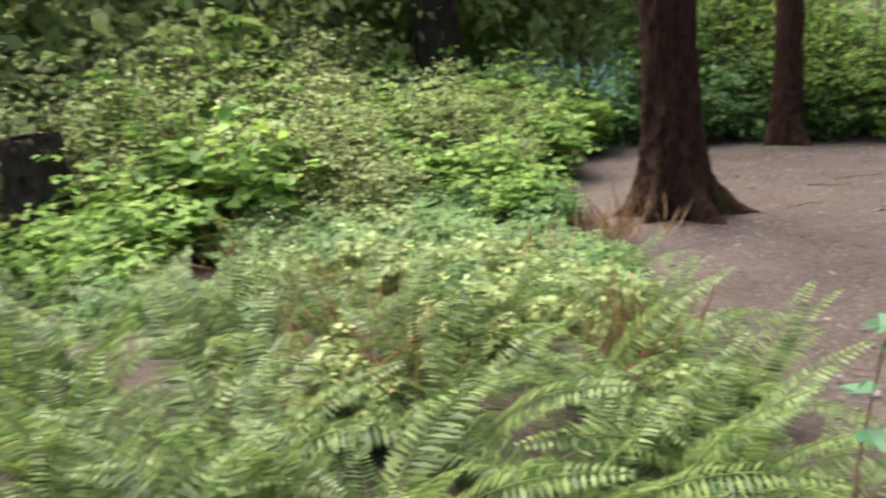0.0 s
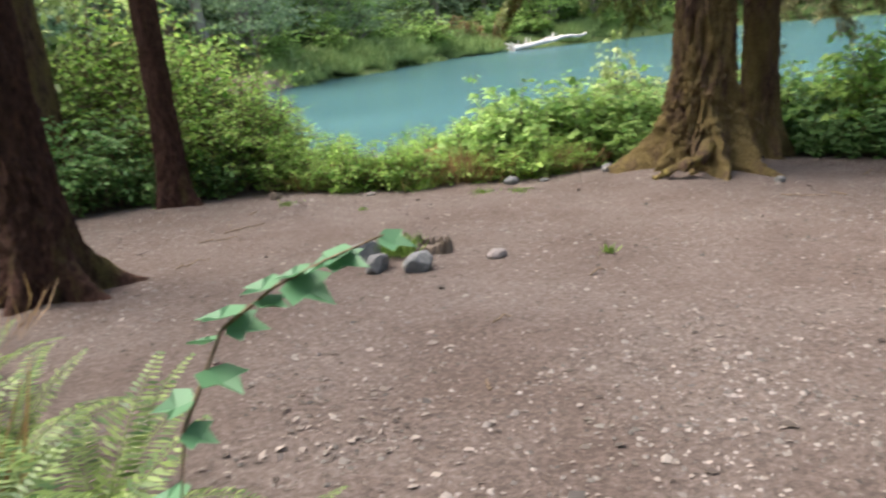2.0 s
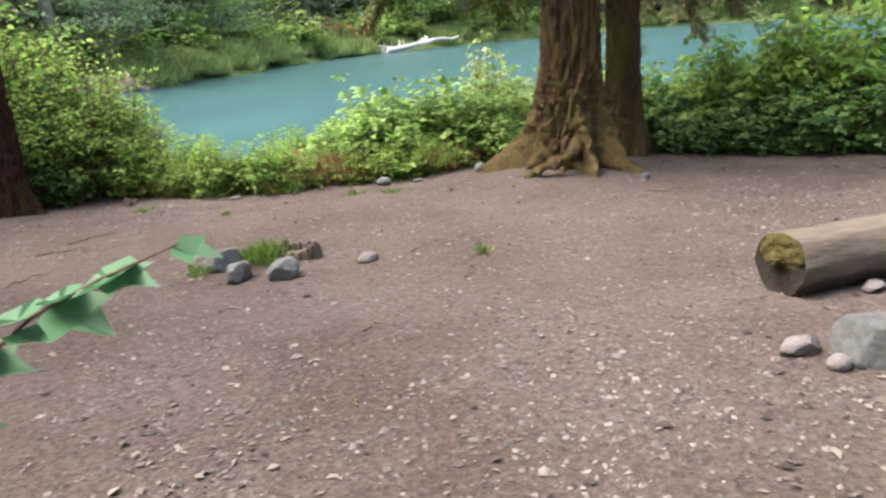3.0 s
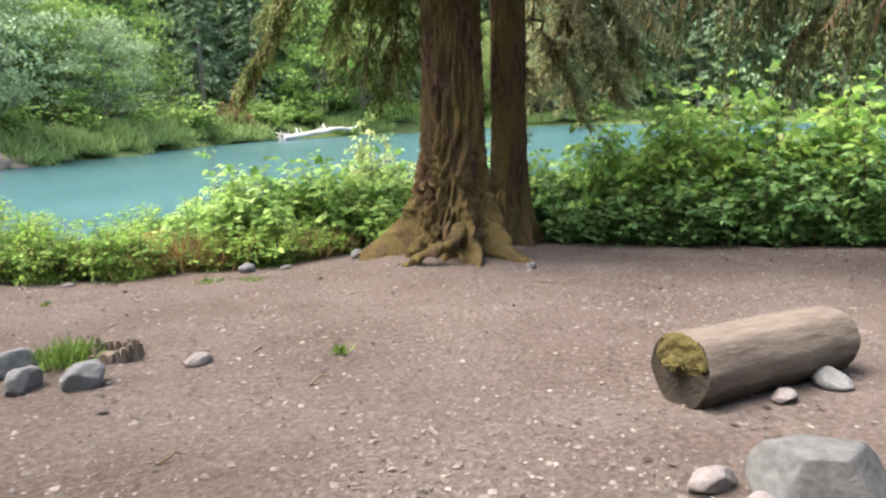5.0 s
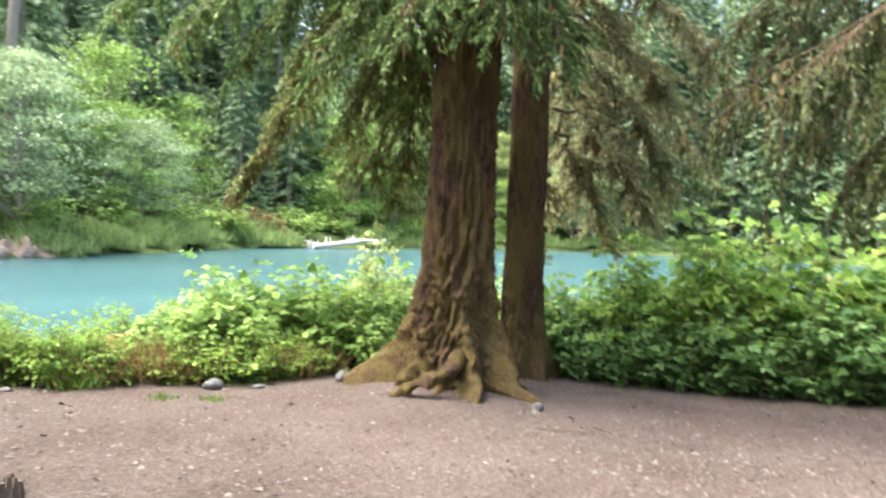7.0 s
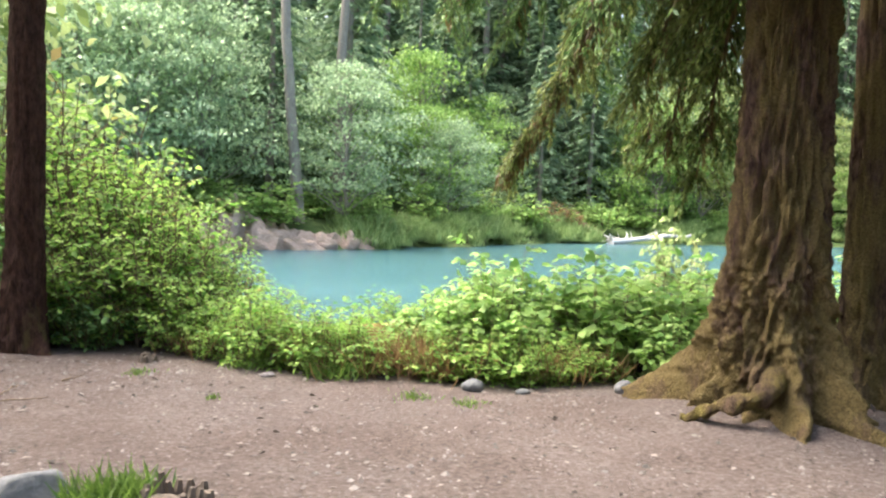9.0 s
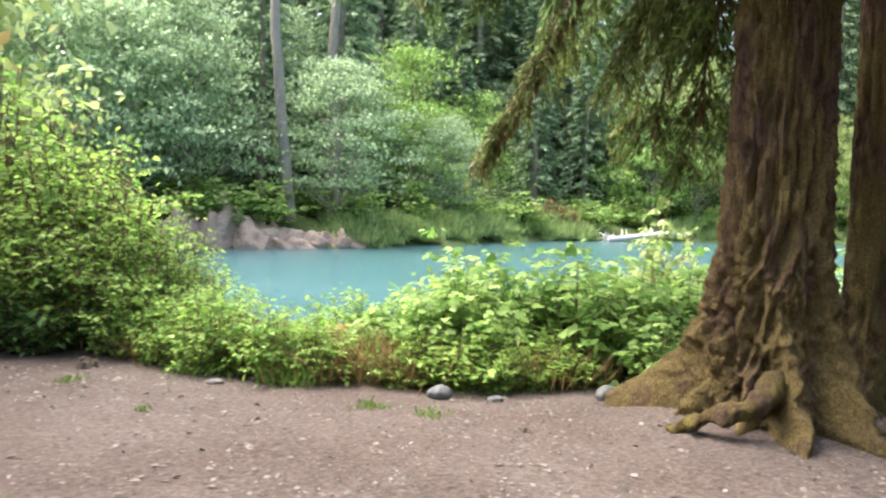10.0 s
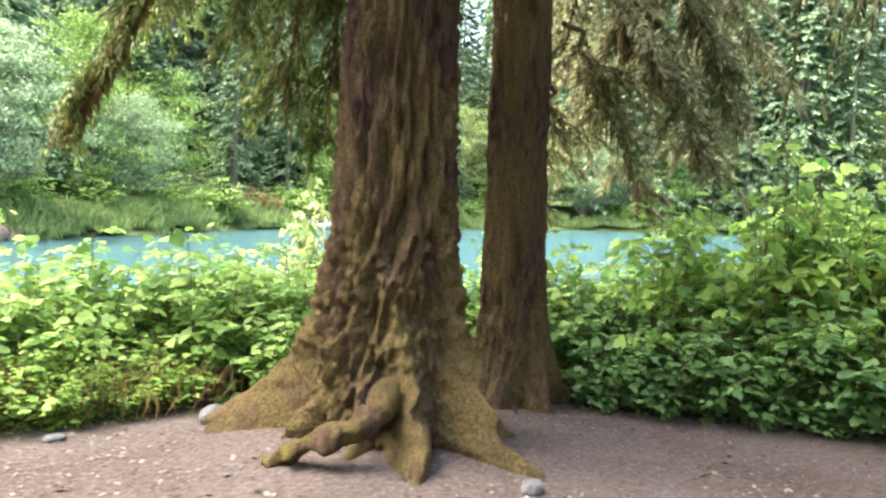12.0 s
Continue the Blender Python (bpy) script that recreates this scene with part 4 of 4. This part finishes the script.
def broken_stump(x, y, r, h, label, seed, splinters=26):
    ob = thing("tree_stump", pose(x, y, on_ground(x, y) - 0.02), label, "stump")
    rr = random.Random(seed)
    bm = bmesh.new()
    for i in range(splinters):
        a = i * 2 * math.pi / splinters
        w, t = 2.6 * r / splinters * 2.4, r * 0.25
        hh = h * (0.40 + 0.40 * abs(noise.noise(Vector((math.cos(a) * 1.5, math.sin(a) * 1.5, seed))) * 1.6) + 0.2 * rr.random())
        res = bmesh.ops.create_cone(bm, cap_ends=True, segments=5, radius1=w, radius2=w * 0.35, depth=hh)
        bmesh.ops.transform(bm, verts=res["verts"], matrix=pose(math.cos(a) * r * rr.uniform(0.75, 1), math.sin(a) * r * rr.uniform(0.75, 1), hh / 2, rr.uniform(-14, 14), rr.uniform(-14, 14), math.degrees(a)))
    part("rim", bm, STUMP_WOOD, ob, shade=False)
    bm = stone_mesh((r * 0.95, r * 0.95, h * 0.45), seed, 0, 0.3)
    part("core", bm, STUMP_WOOD, ob)
    return ob


broken_stump(3.95, 6.35, 0.17, 0.17, "low broken stump with splintered grey-brown rim", 3)
broken_stump(4.0, 10.6, 0.07, 0.15, "small charred broken stump on the bare earth", 5, 10)


def tuft(x, y, r, h, count, label, leaf=GRASS, name="grass_tuft"):
    c = np.stack([rng.normal(0, r * 0.5, count), rng.normal(0, r * 0.5, count), np.zeros(count)], -1)
    d = np.stack([rng.normal(0, 0.55, count), rng.normal(0, 0.55, count), np.ones(count)], -1)
    v, q = blades(c, d, h * rng.uniform(0.5, 1.2, count), 0.012, NARROW, up=np.array([1.0, 0, 0]), jitter=1.0)
    ob = mesh_part(name, fast_mesh(name, v, q), leaf)
    ob.matrix_world = pose(x, y, on_ground(x, y))
    return tagged(ob, label, "grass", name, kind="stuff")


for x, y, r, h, c in ((3.62, 6.45, 0.16, 0.20, 240), (3.75, 6.55, 0.14, 0.16, 160), (4.92, 5.15, 0.05, 0.09, 60), (6.0, 8.5, 0.16, 0.07, 80), (6.35, 8.2, 0.16, 0.06, 70),
                      (5.6, 9.6, 0.25, 0.22, 200), (4.9, 10.1, 0.2, 0.15, 120), (4.4, 8.7, 0.06, 0.05, 30), (3.1, 6.5, 0.12, 0.10, 80), (3.9, 9.9, 0.15, 0.06, 60)):
    tuft(x, y, r, h, c, "short green grass tuft growing from bare earth")
for x, y, r, h, c in ((-0.4, 5.0, 0.4, 0.4, 90), (-1.6, 4.4, 0.4, 0.4, 90), (0.2, 3.4, 0.3, 0.45, 70), (-0.9, 3.2, 0.4, 0.5, 90), (0.3, 6.4, 0.35, 0.35, 90), (-2.6, 5.6, 0.4, 0.4, 90), (5.8, 9.85, 0.35, 0.35, 160), (6.6, 9.35, 0.3, 0.35, 140), (7.9, 9.05, 0.3, 0.3, 140), (4.6, 10.9, 0.3, 0.3, 120), (6.3, 9.55, 0.3, 0.4, 160), (5.4, 10.3, 0.3, 0.4, 130), (7.5, 9.2, 0.3, 0.35, 150), (7.0, 9.4, 0.25, 0.35, 120), (5.0, 10.8, 0.25, 0.35, 120), (8.3, 9.1, 0.25, 0.3, 80)):
    tuft(x, y, r, h * 1.35, int(c * 1.5), "dry brown dead fronds among green bushes", DEAD, "dead_frond_clump")

m = part("mossy_stump", stone_mesh((0.42, 0.26, 0.24), 21, 0, 0.45), surface("mossy_rot", (0.12, 0.09, 0.03), (0.38, 0.28, 0.11), 30, 4, 1.0, 1.0, (0.30, 0.18, 0.08)))
m.matrix_world = pose(6.55, 10.55, on_ground(6.55, 10.55) + 0.18, 0, 0, 20)
tagged(m, "rotting stump covered in brown and yellow moss", "stump")

old = near_tree("old_stump", -4.9, 6.2, (0.05, 0.0), 0.24, 0.30, [(20, 0.5, 0.3), (320, 0.55, 0.3), (270, 0.5, 0.3), (80, 0.5, 0.3)], 0.35, BARK_SHADE,
                "dark rotting old stump overgrown with moss among ferns", "stump", sides=110, rings=90, rough=0.12)
cap = part("moss_cap", stone_mesh((0.36, 0.33, 0.20), 44, 0, 0.5), MOSS, old, "moss cap")
cap.matrix_local = pose(0.02, 0, 0.28)


# ---- maple seedling reaching over the ferns ----
MAPLE = np.array([(0, 0, 0), (0.10, 0.34, 0.05), (0.52, 0.50, 0.03), (0.55, 0.24, 0.04), (1, 0, -0.08), (0.55, -0.24, 0.04), (0.52, -0.50, 0.03), (0.10, -0.34, 0.05)])


def seedling():
    ob = thing("maple_seedling", pose(0.78, 1.98, on_ground(0.78, 1.98)), "slender maple seedling with lobed blue-green leaves", "sapling")
    o = np.array([0.78, 1.98, on_ground(0.78, 1.98)])
    stem = np.array([(0.78, 1.98, o[2]), (0.82, 2.08, 0.5), (0.91, 2.2, 0.80), (1.03, 2.25, 0.97), (1.12, 2.14, 1.07), (1.20, 2.07, 1.12), (1.31, 2.02, 1.16)]) - o
    v, q = tube(stem, np.linspace(0.007, 0.002, len(stem)), 6)
    me = fast_mesh("stem", v, q)
    smooth(me)
    mesh_part("stem", me, TWIG, ob)
    meshes = []
    for s in (0.095, 0.115, 0.08):
        p = MAPLE * [s, s * 1.05, s]
        bm = bmesh.new()
        vs = [bm.verts.new(a) for a in p]
        mid = bm.verts.new((s * 0.45, 0, -0.01))
        for a in range(8):
            bm.faces.new((vs[a], vs[(a + 1) % 8], mid))
        lm = bpy.data.meshes.new("leaf")
        bm.to_mesh(lm)
        bm.free()
        lm.materials.append(LEAF_BLUE)
        meshes.append(lm)
    for i, f in enumerate((1.3, 1.6, 2.0, 2.3, 2.6, 2.9, 3.1, 3.4, 3.7, 4.0, 4.3, 4.7, 5.1, 5.5, 5.9)):
        k = int(min(f, 5.99))
        p = stem[k] + (stem[k + 1] - stem[k]) * (f - k)
        lf = new("leaf", meshes[i % 3])
        lf.parent = ob
        lf.matrix_local = pose(*p, rng.uniform(-20, 20), rng.uniform(0, 18), 40 + (95 if i % 2 else -95) * (0 if f == 6 else 1) + rng.uniform(-25, 25))
    return ob


seedling()


# ---- leaf litter, chips and twigs ----
def litter():
    n = 65000
    x, y = rng.uniform(0.2, 13, n), rng.uniform(0.8, 11.6, n)
    ok = (along_line(x, y, NEAR_SHORE) < -4.2) & ((x > 1.0) | (y > 4))
    w = np.array([noise.noise(Vector((a * 0.7, b * 0.7, 3))) for a, b in zip(x, y)])
    ok &= rng.uniform(-0.6, 0.6, n) < w + 0.15
    x, y = x[ok], y[ok]
    c = np.stack([x, y, height(x, y) + 0.007], -1)
    k = len(c)
    d = np.stack([rng.normal(0, 1, k), rng.normal(0, 1, k), rng.normal(0, 0.10, k)], -1)
    s = rng.gamma(2.0, 0.0085, k) + 0.006
    v, q = blades(c, d, s, s * rng.uniform(0.3, 0.8, k), NARROW, jitter=0.2)
    tagged(mesh_part("leaf_litter", fast_mesh("leaf_litter", v, q), CHIPS), "pale and brown leaf scraps and wood chips on earth", "litter", kind="stuff")
    n = 42000
    x, y = rng.uniform(0.8, 13, n), rng.uniform(0.3, 11.4, n)
    w = np.array([noise.fractal(Vector((a * 0.45, b * 0.45, 9)), 1, 2, 3) for a, b in zip(x, y)])
    patch = np.exp(-((x - 2.9) ** 2 + (y - 2.6) ** 2) / 1.8) + 0.8 * np.exp(-((x - 8.2) ** 2 / 1.5 + (y - 4.2) ** 2 / 0.8))
    ok = (along_line(x, y, NEAR_SHORE) < -4.4) & (rng.uniform(0, 1, n) < 0.10 + 0.35 * np.clip(w, 0, 1) + 0.8 * patch)
    x, y = x[ok], y[ok]
    k = len(x)
    oct_ = np.array([(1, 0, 0), (0, 1, 0), (-1, 0, 0), (0, -1, 0), (0, 0, 0.7)])
    s = rng.gamma(2.0, 0.0036, k) + 0.004
    v = np.stack([x, y, height(x, y)], -1)[:, None] + oct_[None] * s[:, None, None] * rng.uniform(0.6, 1.4, (k, 5, 1))
    b = np.arange(k)[:, None, None] * 5
    q = (b + np.array([[0, 1, 4], [1, 2, 4], [2, 3, 4], [3, 0, 4]])[None]).reshape(-1, 3)
    tagged(mesh_part("gravel", fast_mesh("gravel", v.reshape(-1, 3), q), PEBBLE), "small pale pebbles strewn over the earth", "gravel", kind="stuff")


litter()


def fallen_twig(x, y, ln, ang, r=0.007):
    p = curve_points((0, 0, r), (ln, 0, r), 0, 7, 0.012)
    p[:, 2] = np.abs(p[:, 2]) + r * 0.5
    v, q = tube(p, np.linspace(r, r * 0.5, 7), 6)
    ob = mesh_part("twig", fast_mesh("twig", v, q), TWIG)
    ob.matrix_world = pose(x, y, on_ground(x, y), 0, 0, ang)
    tagged(ob, "dry brown twig lying on the earth", "twig", "fallen twigs")


for x, y, ln, ang in ((1.95, 7.5, 0.35, 20), (2.4, 8.5, 0.4, -10), (2.9, 9.1, 0.3, 70), (2.75, 8.8, 0.5, 10), (3.3, 9.6, 0.25, 50), (4.35, 4.75, 0.2, 15),
                      (7.9, 5.6, 0.45, -60), (8.3, 5.1, 0.2, 80), (3.2, 4.4, 0.15, 0), (2.6, 3.6, 0.12, 60), (9.5, 5.6, 0.3, 10)):
    fallen_twig(x, y, ln, ang)


# ---- far bank ----
def conifer_meshes(h, rad, n_br, seed):
    rr = np.random.default_rng(seed)
    tr = tube(np.array([(0, 0, -1), (0.05, 0, h * 0.3), (0, 0.05, h * 0.7), (0, 0, h)]), [0.30, 0.24, 0.13, 0.02], 9)
    cs, ds, ls = [], [], []
    for i in range(n_br):
        z = h * (0.06 + 0.94 * (i / n_br))
        ln = rad * (1.05 - i / n_br) ** 0.8 * rr.uniform(0.55, 1.15)
        a = i * 2.4 + rr.uniform(-0.5, 0.5)
        k = 26
        s = rr.uniform(0.15, 1, k) ** 0.7
        dirn = np.array([math.cos(a), math.sin(a), 0])
        sd = np.array([-math.sin(a), math.cos(a), 0])
        c = dirn * (s * ln)[:, None] + sd * (rr.normal(0, 0.16, k) * ln * (1.1 - s))[:, None]
        c[:, 2] += z - 0.38 * s * ln + rr.normal(0, 0.06, k)
        cs.append(c)
        ds.append(dirn + sd * rr.normal(0, 0.7, k)[:, None] + np.array([0, 0, -0.5]))
        ls.append(0.55 * rr.uniform(0.6, 1.3, k))
    cs, ds, ls = np.concatenate(cs), np.concatenate(ds), np.concatenate(ls)
    lv = blades(cs, ds, ls, ls * 0.42, NARROW, jitter=0.5)
    return fast_mesh("trunk", *tr), fast_mesh("crown", *lv)


def alder_meshes(h, rad, clumps, seed):
    rr = np.random.default_rng(seed)
    chunks = [tube(curve_points((0, 0, -0.6), (0.3, 0.2, h * 0.85), 0, 9, 0.12), np.linspace(0.16, 0.03, 9), 8)]
    cs = []
    for i in range(clumps):
        z = h * rr.uniform(0.18, 1.0)
        a = rr.uniform(0, 6.28)
        prof = rad * math.sin(math.pi * min(1, 0.15 + 0.8 * z / h)) ** 0.7
        r = prof * rr.uniform(0.3, 1.25) * (0.75 + 0.5 * abs(math.sin(2.5 * a + z)))
        e = np.array([math.cos(a) * r, math.sin(a) * r, z])
        if i % 3 == 0:
            chunks.append(tube(curve_points((0.1, 0.05, max(0.5, z - 0.9 * r)), e, 0.15, 6, 0.05), np.linspace(0.05, 0.01, 6), 5))
        k = 60
        cs.append(e + rr.normal(0, 1, (k, 3)) * [0.75, 0.75, 0.17])
    cs = np.concatenate(cs)
    d = rr.normal(0, 1, cs.shape) + [0, 0, -0.5]
    ln = 0.25 * rr.uniform(0.6, 1.4, len(cs))
    lv = blades(cs, d, ln, ln * 0.6, NARROW, jitter=0.7)
    return fast_mesh("trunk", *chunks[0]), fast_mesh("crown", *lv), fast_mesh("limb", *joined(chunks[1:]))


def tree_kind(meshes, bark, leaf, name, label):
    ob = thing(name, pose(0, 0, 0), label, "tree", name)
    mesh_part("trunk", meshes[0], bark, ob)
    mesh_part("crown", meshes[1], leaf, ob, kind="stuff")
    if len(meshes) > 2:
        mesh_part("limb", meshes[2], bark, ob, kind="stuff")
    return ob


def far_spots(n, lo, hi, x0, x1, k0, k1, seed):
    """Spots on the far side between two distances from its shore."""
    rr = np.random.default_rng(seed)
    out = []
    while len(out) < n:
        x, y = rr.uniform(x0, x1), rr.uniform(-60, 160)
        f = float(along_line(np.array(x), np.array(y), FAR_SHORE))
        if lo < f < hi:
            k = rr.uniform(k0, k1)
            out.append((x, y, k, k * rr.uniform(0.9, 1.15)))
    return out


# far conifers wear the haze-paled needles; there is no mist volume
planted(tree_kind(conifer_meshes(17, 4.0, 170, 1), BARK_GREY, NEEDLE_HAZED, "far_conifer", "tall dark-green conifer on the far bank"), far_spots(60, 8, 36, -45, 170, 0.8, 1.5, 1))
planted(tree_kind(conifer_meshes(21, 4.6, 180, 2), BARK_GREY, NEEDLE_HAZED, "far_conifer", "conifer on the far hillside with needles paled for haze"), far_spots(60, 14, 60, -50, 190, 0.9, 1.6, 2))
planted(tree_kind(alder_meshes(10, 3.3, 120, 3), BARK_GREY, LEAF_GREY, "far_alder", "grey-green alder leaning over the far bank"),
        [(19.0, 55.5, 1.15, 1.15), (1.5, 51.5, 1.3, 1.35), (5.0, 52.0, 1.2, 1.25), (-4.5, 51, 1.4, 1.5), (31, 63.5, 0.9, 0.9), (9.0, 56.0, 1.2, 1.3)] + far_spots(26, 3.5, 22, -40, 160, 0.9, 1.5, 4))
planted(tree_kind(alder_meshes(9, 3.4, 110, 5), BARK_GREY, LEAF_MID, "far_broadleaf_tree", "green broadleaved tree on the far bank"), far_spots(60, 4, 24, -40, 160, 0.8, 1.5, 6))
planted(tree_kind(conifer_meshes(24, 5.0, 190, 21), BARK_GREY, NEEDLE_HAZED, "far_conifer", "very tall conifer high on the far slope"), far_spots(50, 24, 75, -20, 220, 1.3, 1.9, 22)
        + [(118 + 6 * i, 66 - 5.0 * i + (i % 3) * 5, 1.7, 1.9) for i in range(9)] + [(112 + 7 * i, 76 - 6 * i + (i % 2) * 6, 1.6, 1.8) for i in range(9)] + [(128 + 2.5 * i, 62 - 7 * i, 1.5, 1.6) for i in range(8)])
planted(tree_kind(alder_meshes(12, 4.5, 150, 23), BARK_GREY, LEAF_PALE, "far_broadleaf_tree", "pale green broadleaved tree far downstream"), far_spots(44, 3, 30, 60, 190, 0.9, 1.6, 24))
planted(tree_kind(conifer_meshes(26, 6.0, 230, 41), BARK_GREY, NEEDLE_HAZED, "far_conifer", "broad tall conifer closing the far bend"), far_spots(60, 6, 45, 95, 230, 1.5, 2.1, 42) + far_spots(34, 28, 70, 0, 90, 1.5, 2.1, 43))
planted(shrub_kind(5, LEAF_MID, "far_shrub", "leafy green shrub on the far bank"), far_spots(110, 1.8, 9, -30, 160, 1.6, 3.2, 7))
planted(shrub_kind(5, LEAF_PALE, "far_shrub", "pale green shrub at the far water's edge"), far_spots(44, 0.9, 2.6, 20, 150, 0.8, 1.5, 8))


def snag(x, y, h, r, lean, label, mat_=BARK_GREY):
    v, q = tube(curve_points((0, 0, -1), (lean[0] * h, lean[1] * h, h), 0, 14, 0.06), np.linspace(r, r * 0.6, 14), 14)
    me = fast_mesh("far_tree_trunk", v, q)
    smooth(me)
    ob = mesh_part("far_tree_trunk", me, mat_)
    ob.matrix_world = pose(x, y, on_ground(x, y))
    tagged(ob, label, "tree trunk")


snag(15.6, 54.5, 24, 0.42, (-0.10, 0.0), "tall bare grey trunk leaning on the far bank")
snag(19.8, 60.0, 24, 0.45, (0.0, 0.0), "straight grey conifer trunk on the far hillside")


def far_rocks():
    """A low slanting outcrop of broken pinkish rock along the water."""
    rr = random.Random(12)
    for i in range(26):
        s = i / 25
        x, y = 8.2 + 11.5 * s, 48.9 + 3.4 * s
        h = (1.2 + 2.0 * math.sin(math.pi * min(1, s * 1.3 + 0.25))) * rr.uniform(0.7, 1.05)
        back = rr.uniform(-0.2, 2.0) * (0.4 + h / 3)
        bm = stone_mesh((rr.uniform(1.0, 2.0), rr.uniform(0.8, 1.4), h * rr.uniform(0.75, 1.0)), 70 + i, 6, 0.22)
        ob = part("bank_rock", bm, ROCK_BANK)
        ob.matrix_world = pose(x - 0.2 * back, y + back, LEVEL_WATER + 0.12 * h, rr.uniform(-5, 5), rr.uniform(0, 8), rr.uniform(-25, 35))
        tagged(ob, "pinkish-grey rock outcrop at the far water's edge", "rock", "far bank rocks")


far_rocks()


def bank_grass():
    """Long grass and reeds leaning over the far waterline."""
    n = 420
    c = np.stack([rng.normal(0, 0.55, n), rng.normal(0, 0.4, n), np.zeros(n)], -1)
    d = np.stack([rng.normal(0, 0.5, n), rng.normal(0, 0.5, n) - 0.2, np.ones(n)], -1)
    v, q = blades(c, d, rng.uniform(0.35, 1.0, n), 0.06, NARROW, up=np.array([0, 1.0, 0]), jitter=1.0)
    ob = thing("bank_grass", pose(0, 0, 0), "long green grass overhanging the far waterline", "grass", "bank_grass")
    mesh_part("blades", fast_mesh("blades", v, q), BANK_GRASS, ob, kind="stuff")
    planted(ob, far_spots(130, 0.1, 3.2, 19, 50, 0.9, 1.7, 31) + far_spots(60, 0.1, 3.0, 56, 125, 1.0, 1.9, 32))
    planted(shrub_kind(5, DEAD, "withered_shrub", "rust-brown withered shrub on the far bank"),
            [(44.5, 69.8, 1.6, 2.0), (46.5, 70.4, 1.5, 2.6), (48.2, 70.6, 1.6, 2.2), (43.0, 69.0, 1.2, 1.2), (49.5, 71.5, 1.3, 1.3)])


bank_grass()


def driftwood(x, y, ln, ang, r, label):
    ob = thing("driftwood_log", pose(x, y, LEVEL_WATER + 0.25, 0, -3, ang), label, "driftwood")
    v, q = tube(curve_points((0, 0, 0), (ln, 0, 0.3), 0.1, 10, 0.08), np.linspace(r, r * 0.4, 10), 10)
    mesh_part("stem", fast_mesh("stem", v, q), BLEACHED, ob)
    for i in range(7):
        a = i * 0.9
        v, q = tube(curve_points((0, 0, 0), (-0.5, math.cos(a) * 1.1, math.sin(a) * 0.9), 0.1, 6, 0.05), np.linspace(r * 0.5, r * 0.1, 6), 6)
        mesh_part("root", fast_mesh("root", v, q), BLEACHED, ob)
    for i in range(3):
        v, q = tube(curve_points((2 + 2 * i, 0, 0.1), (3 + 2 * i, (-1) ** i * 1.2, 0.9), 0.1, 6, 0.05), np.linspace(r * 0.35, r * 0.1, 6), 6)
        mesh_part("limb", fast_mesh("limb", v, q), BLEACHED, ob)


driftwood(51.5, 67.5, 11, 2, 0.32, "bleached white driftwood trunk with roots at the waterline")
driftwood(53, 68.2, 9, 10, 0.2, "thin bleached driftwood trunk on the far bank")
ob = part("root_plate", stone_mesh((4.5, 1.2, 1.0), 61, 6, 0.6), surface("red_earth", (0.10, 0.055, 0.035), (0.28, 0.17, 0.11), 2, 0.6, 1.0, 1.0, (0.25, 0.16, 0.10), (1, 1, 1), 0.2))
ob.matrix_world = pose(47, 70.5, LEVEL_WATER + 0.7)
tagged(ob, "reddish eroded earth and roots on the far bank", "eroded bank")

# ---- forest behind and around the clearing ----
# most of these stand out of view, added to close and shade the clearing
ring = [(-12, 29), (-19, 26), (-5, 31), (-15, 11), (-10, 7), (-14, 3), (-9, -3), (-5, -8), (2, -10), (8, -9), (-1, -14), (12, -8), (17, -9), (-16, -6), (-24, 18), (-17, 33)]
planted(tree_kind(conifer_meshes(14, 3.0, 110, 9), BARK_RED, NEEDLE, "forest_conifer", "conifer in the ring around the clearing, mostly added out of view"), [(x, y, 1.0, 1.15) for x, y in ring])
planted(tree_kind(alder_meshes(7, 2.6, 120, 11), BARK_GREY, LEAF_PALE, "forest_broadleaf_tree", "pale green broadleaved tree in the undergrowth"), [(-4.5, 15.5, 1, 1), (-8, 12.5, 1, 1), (-6.5, 17, 1.1, 1.2), (-2.6, 18.5, 1.1, 1.2), (-11, 15, 1.1, 1.2), (-9, 20, 1.3, 1.4), (-5, 23, 1.4, 1.5), (-0.5, 20, 1.1, 1.2), (-14, 18, 1.3, 1.4), (0.2, 15.8, 0.8, 0.9), (-9.5, 9.5, 1, 1.1)])
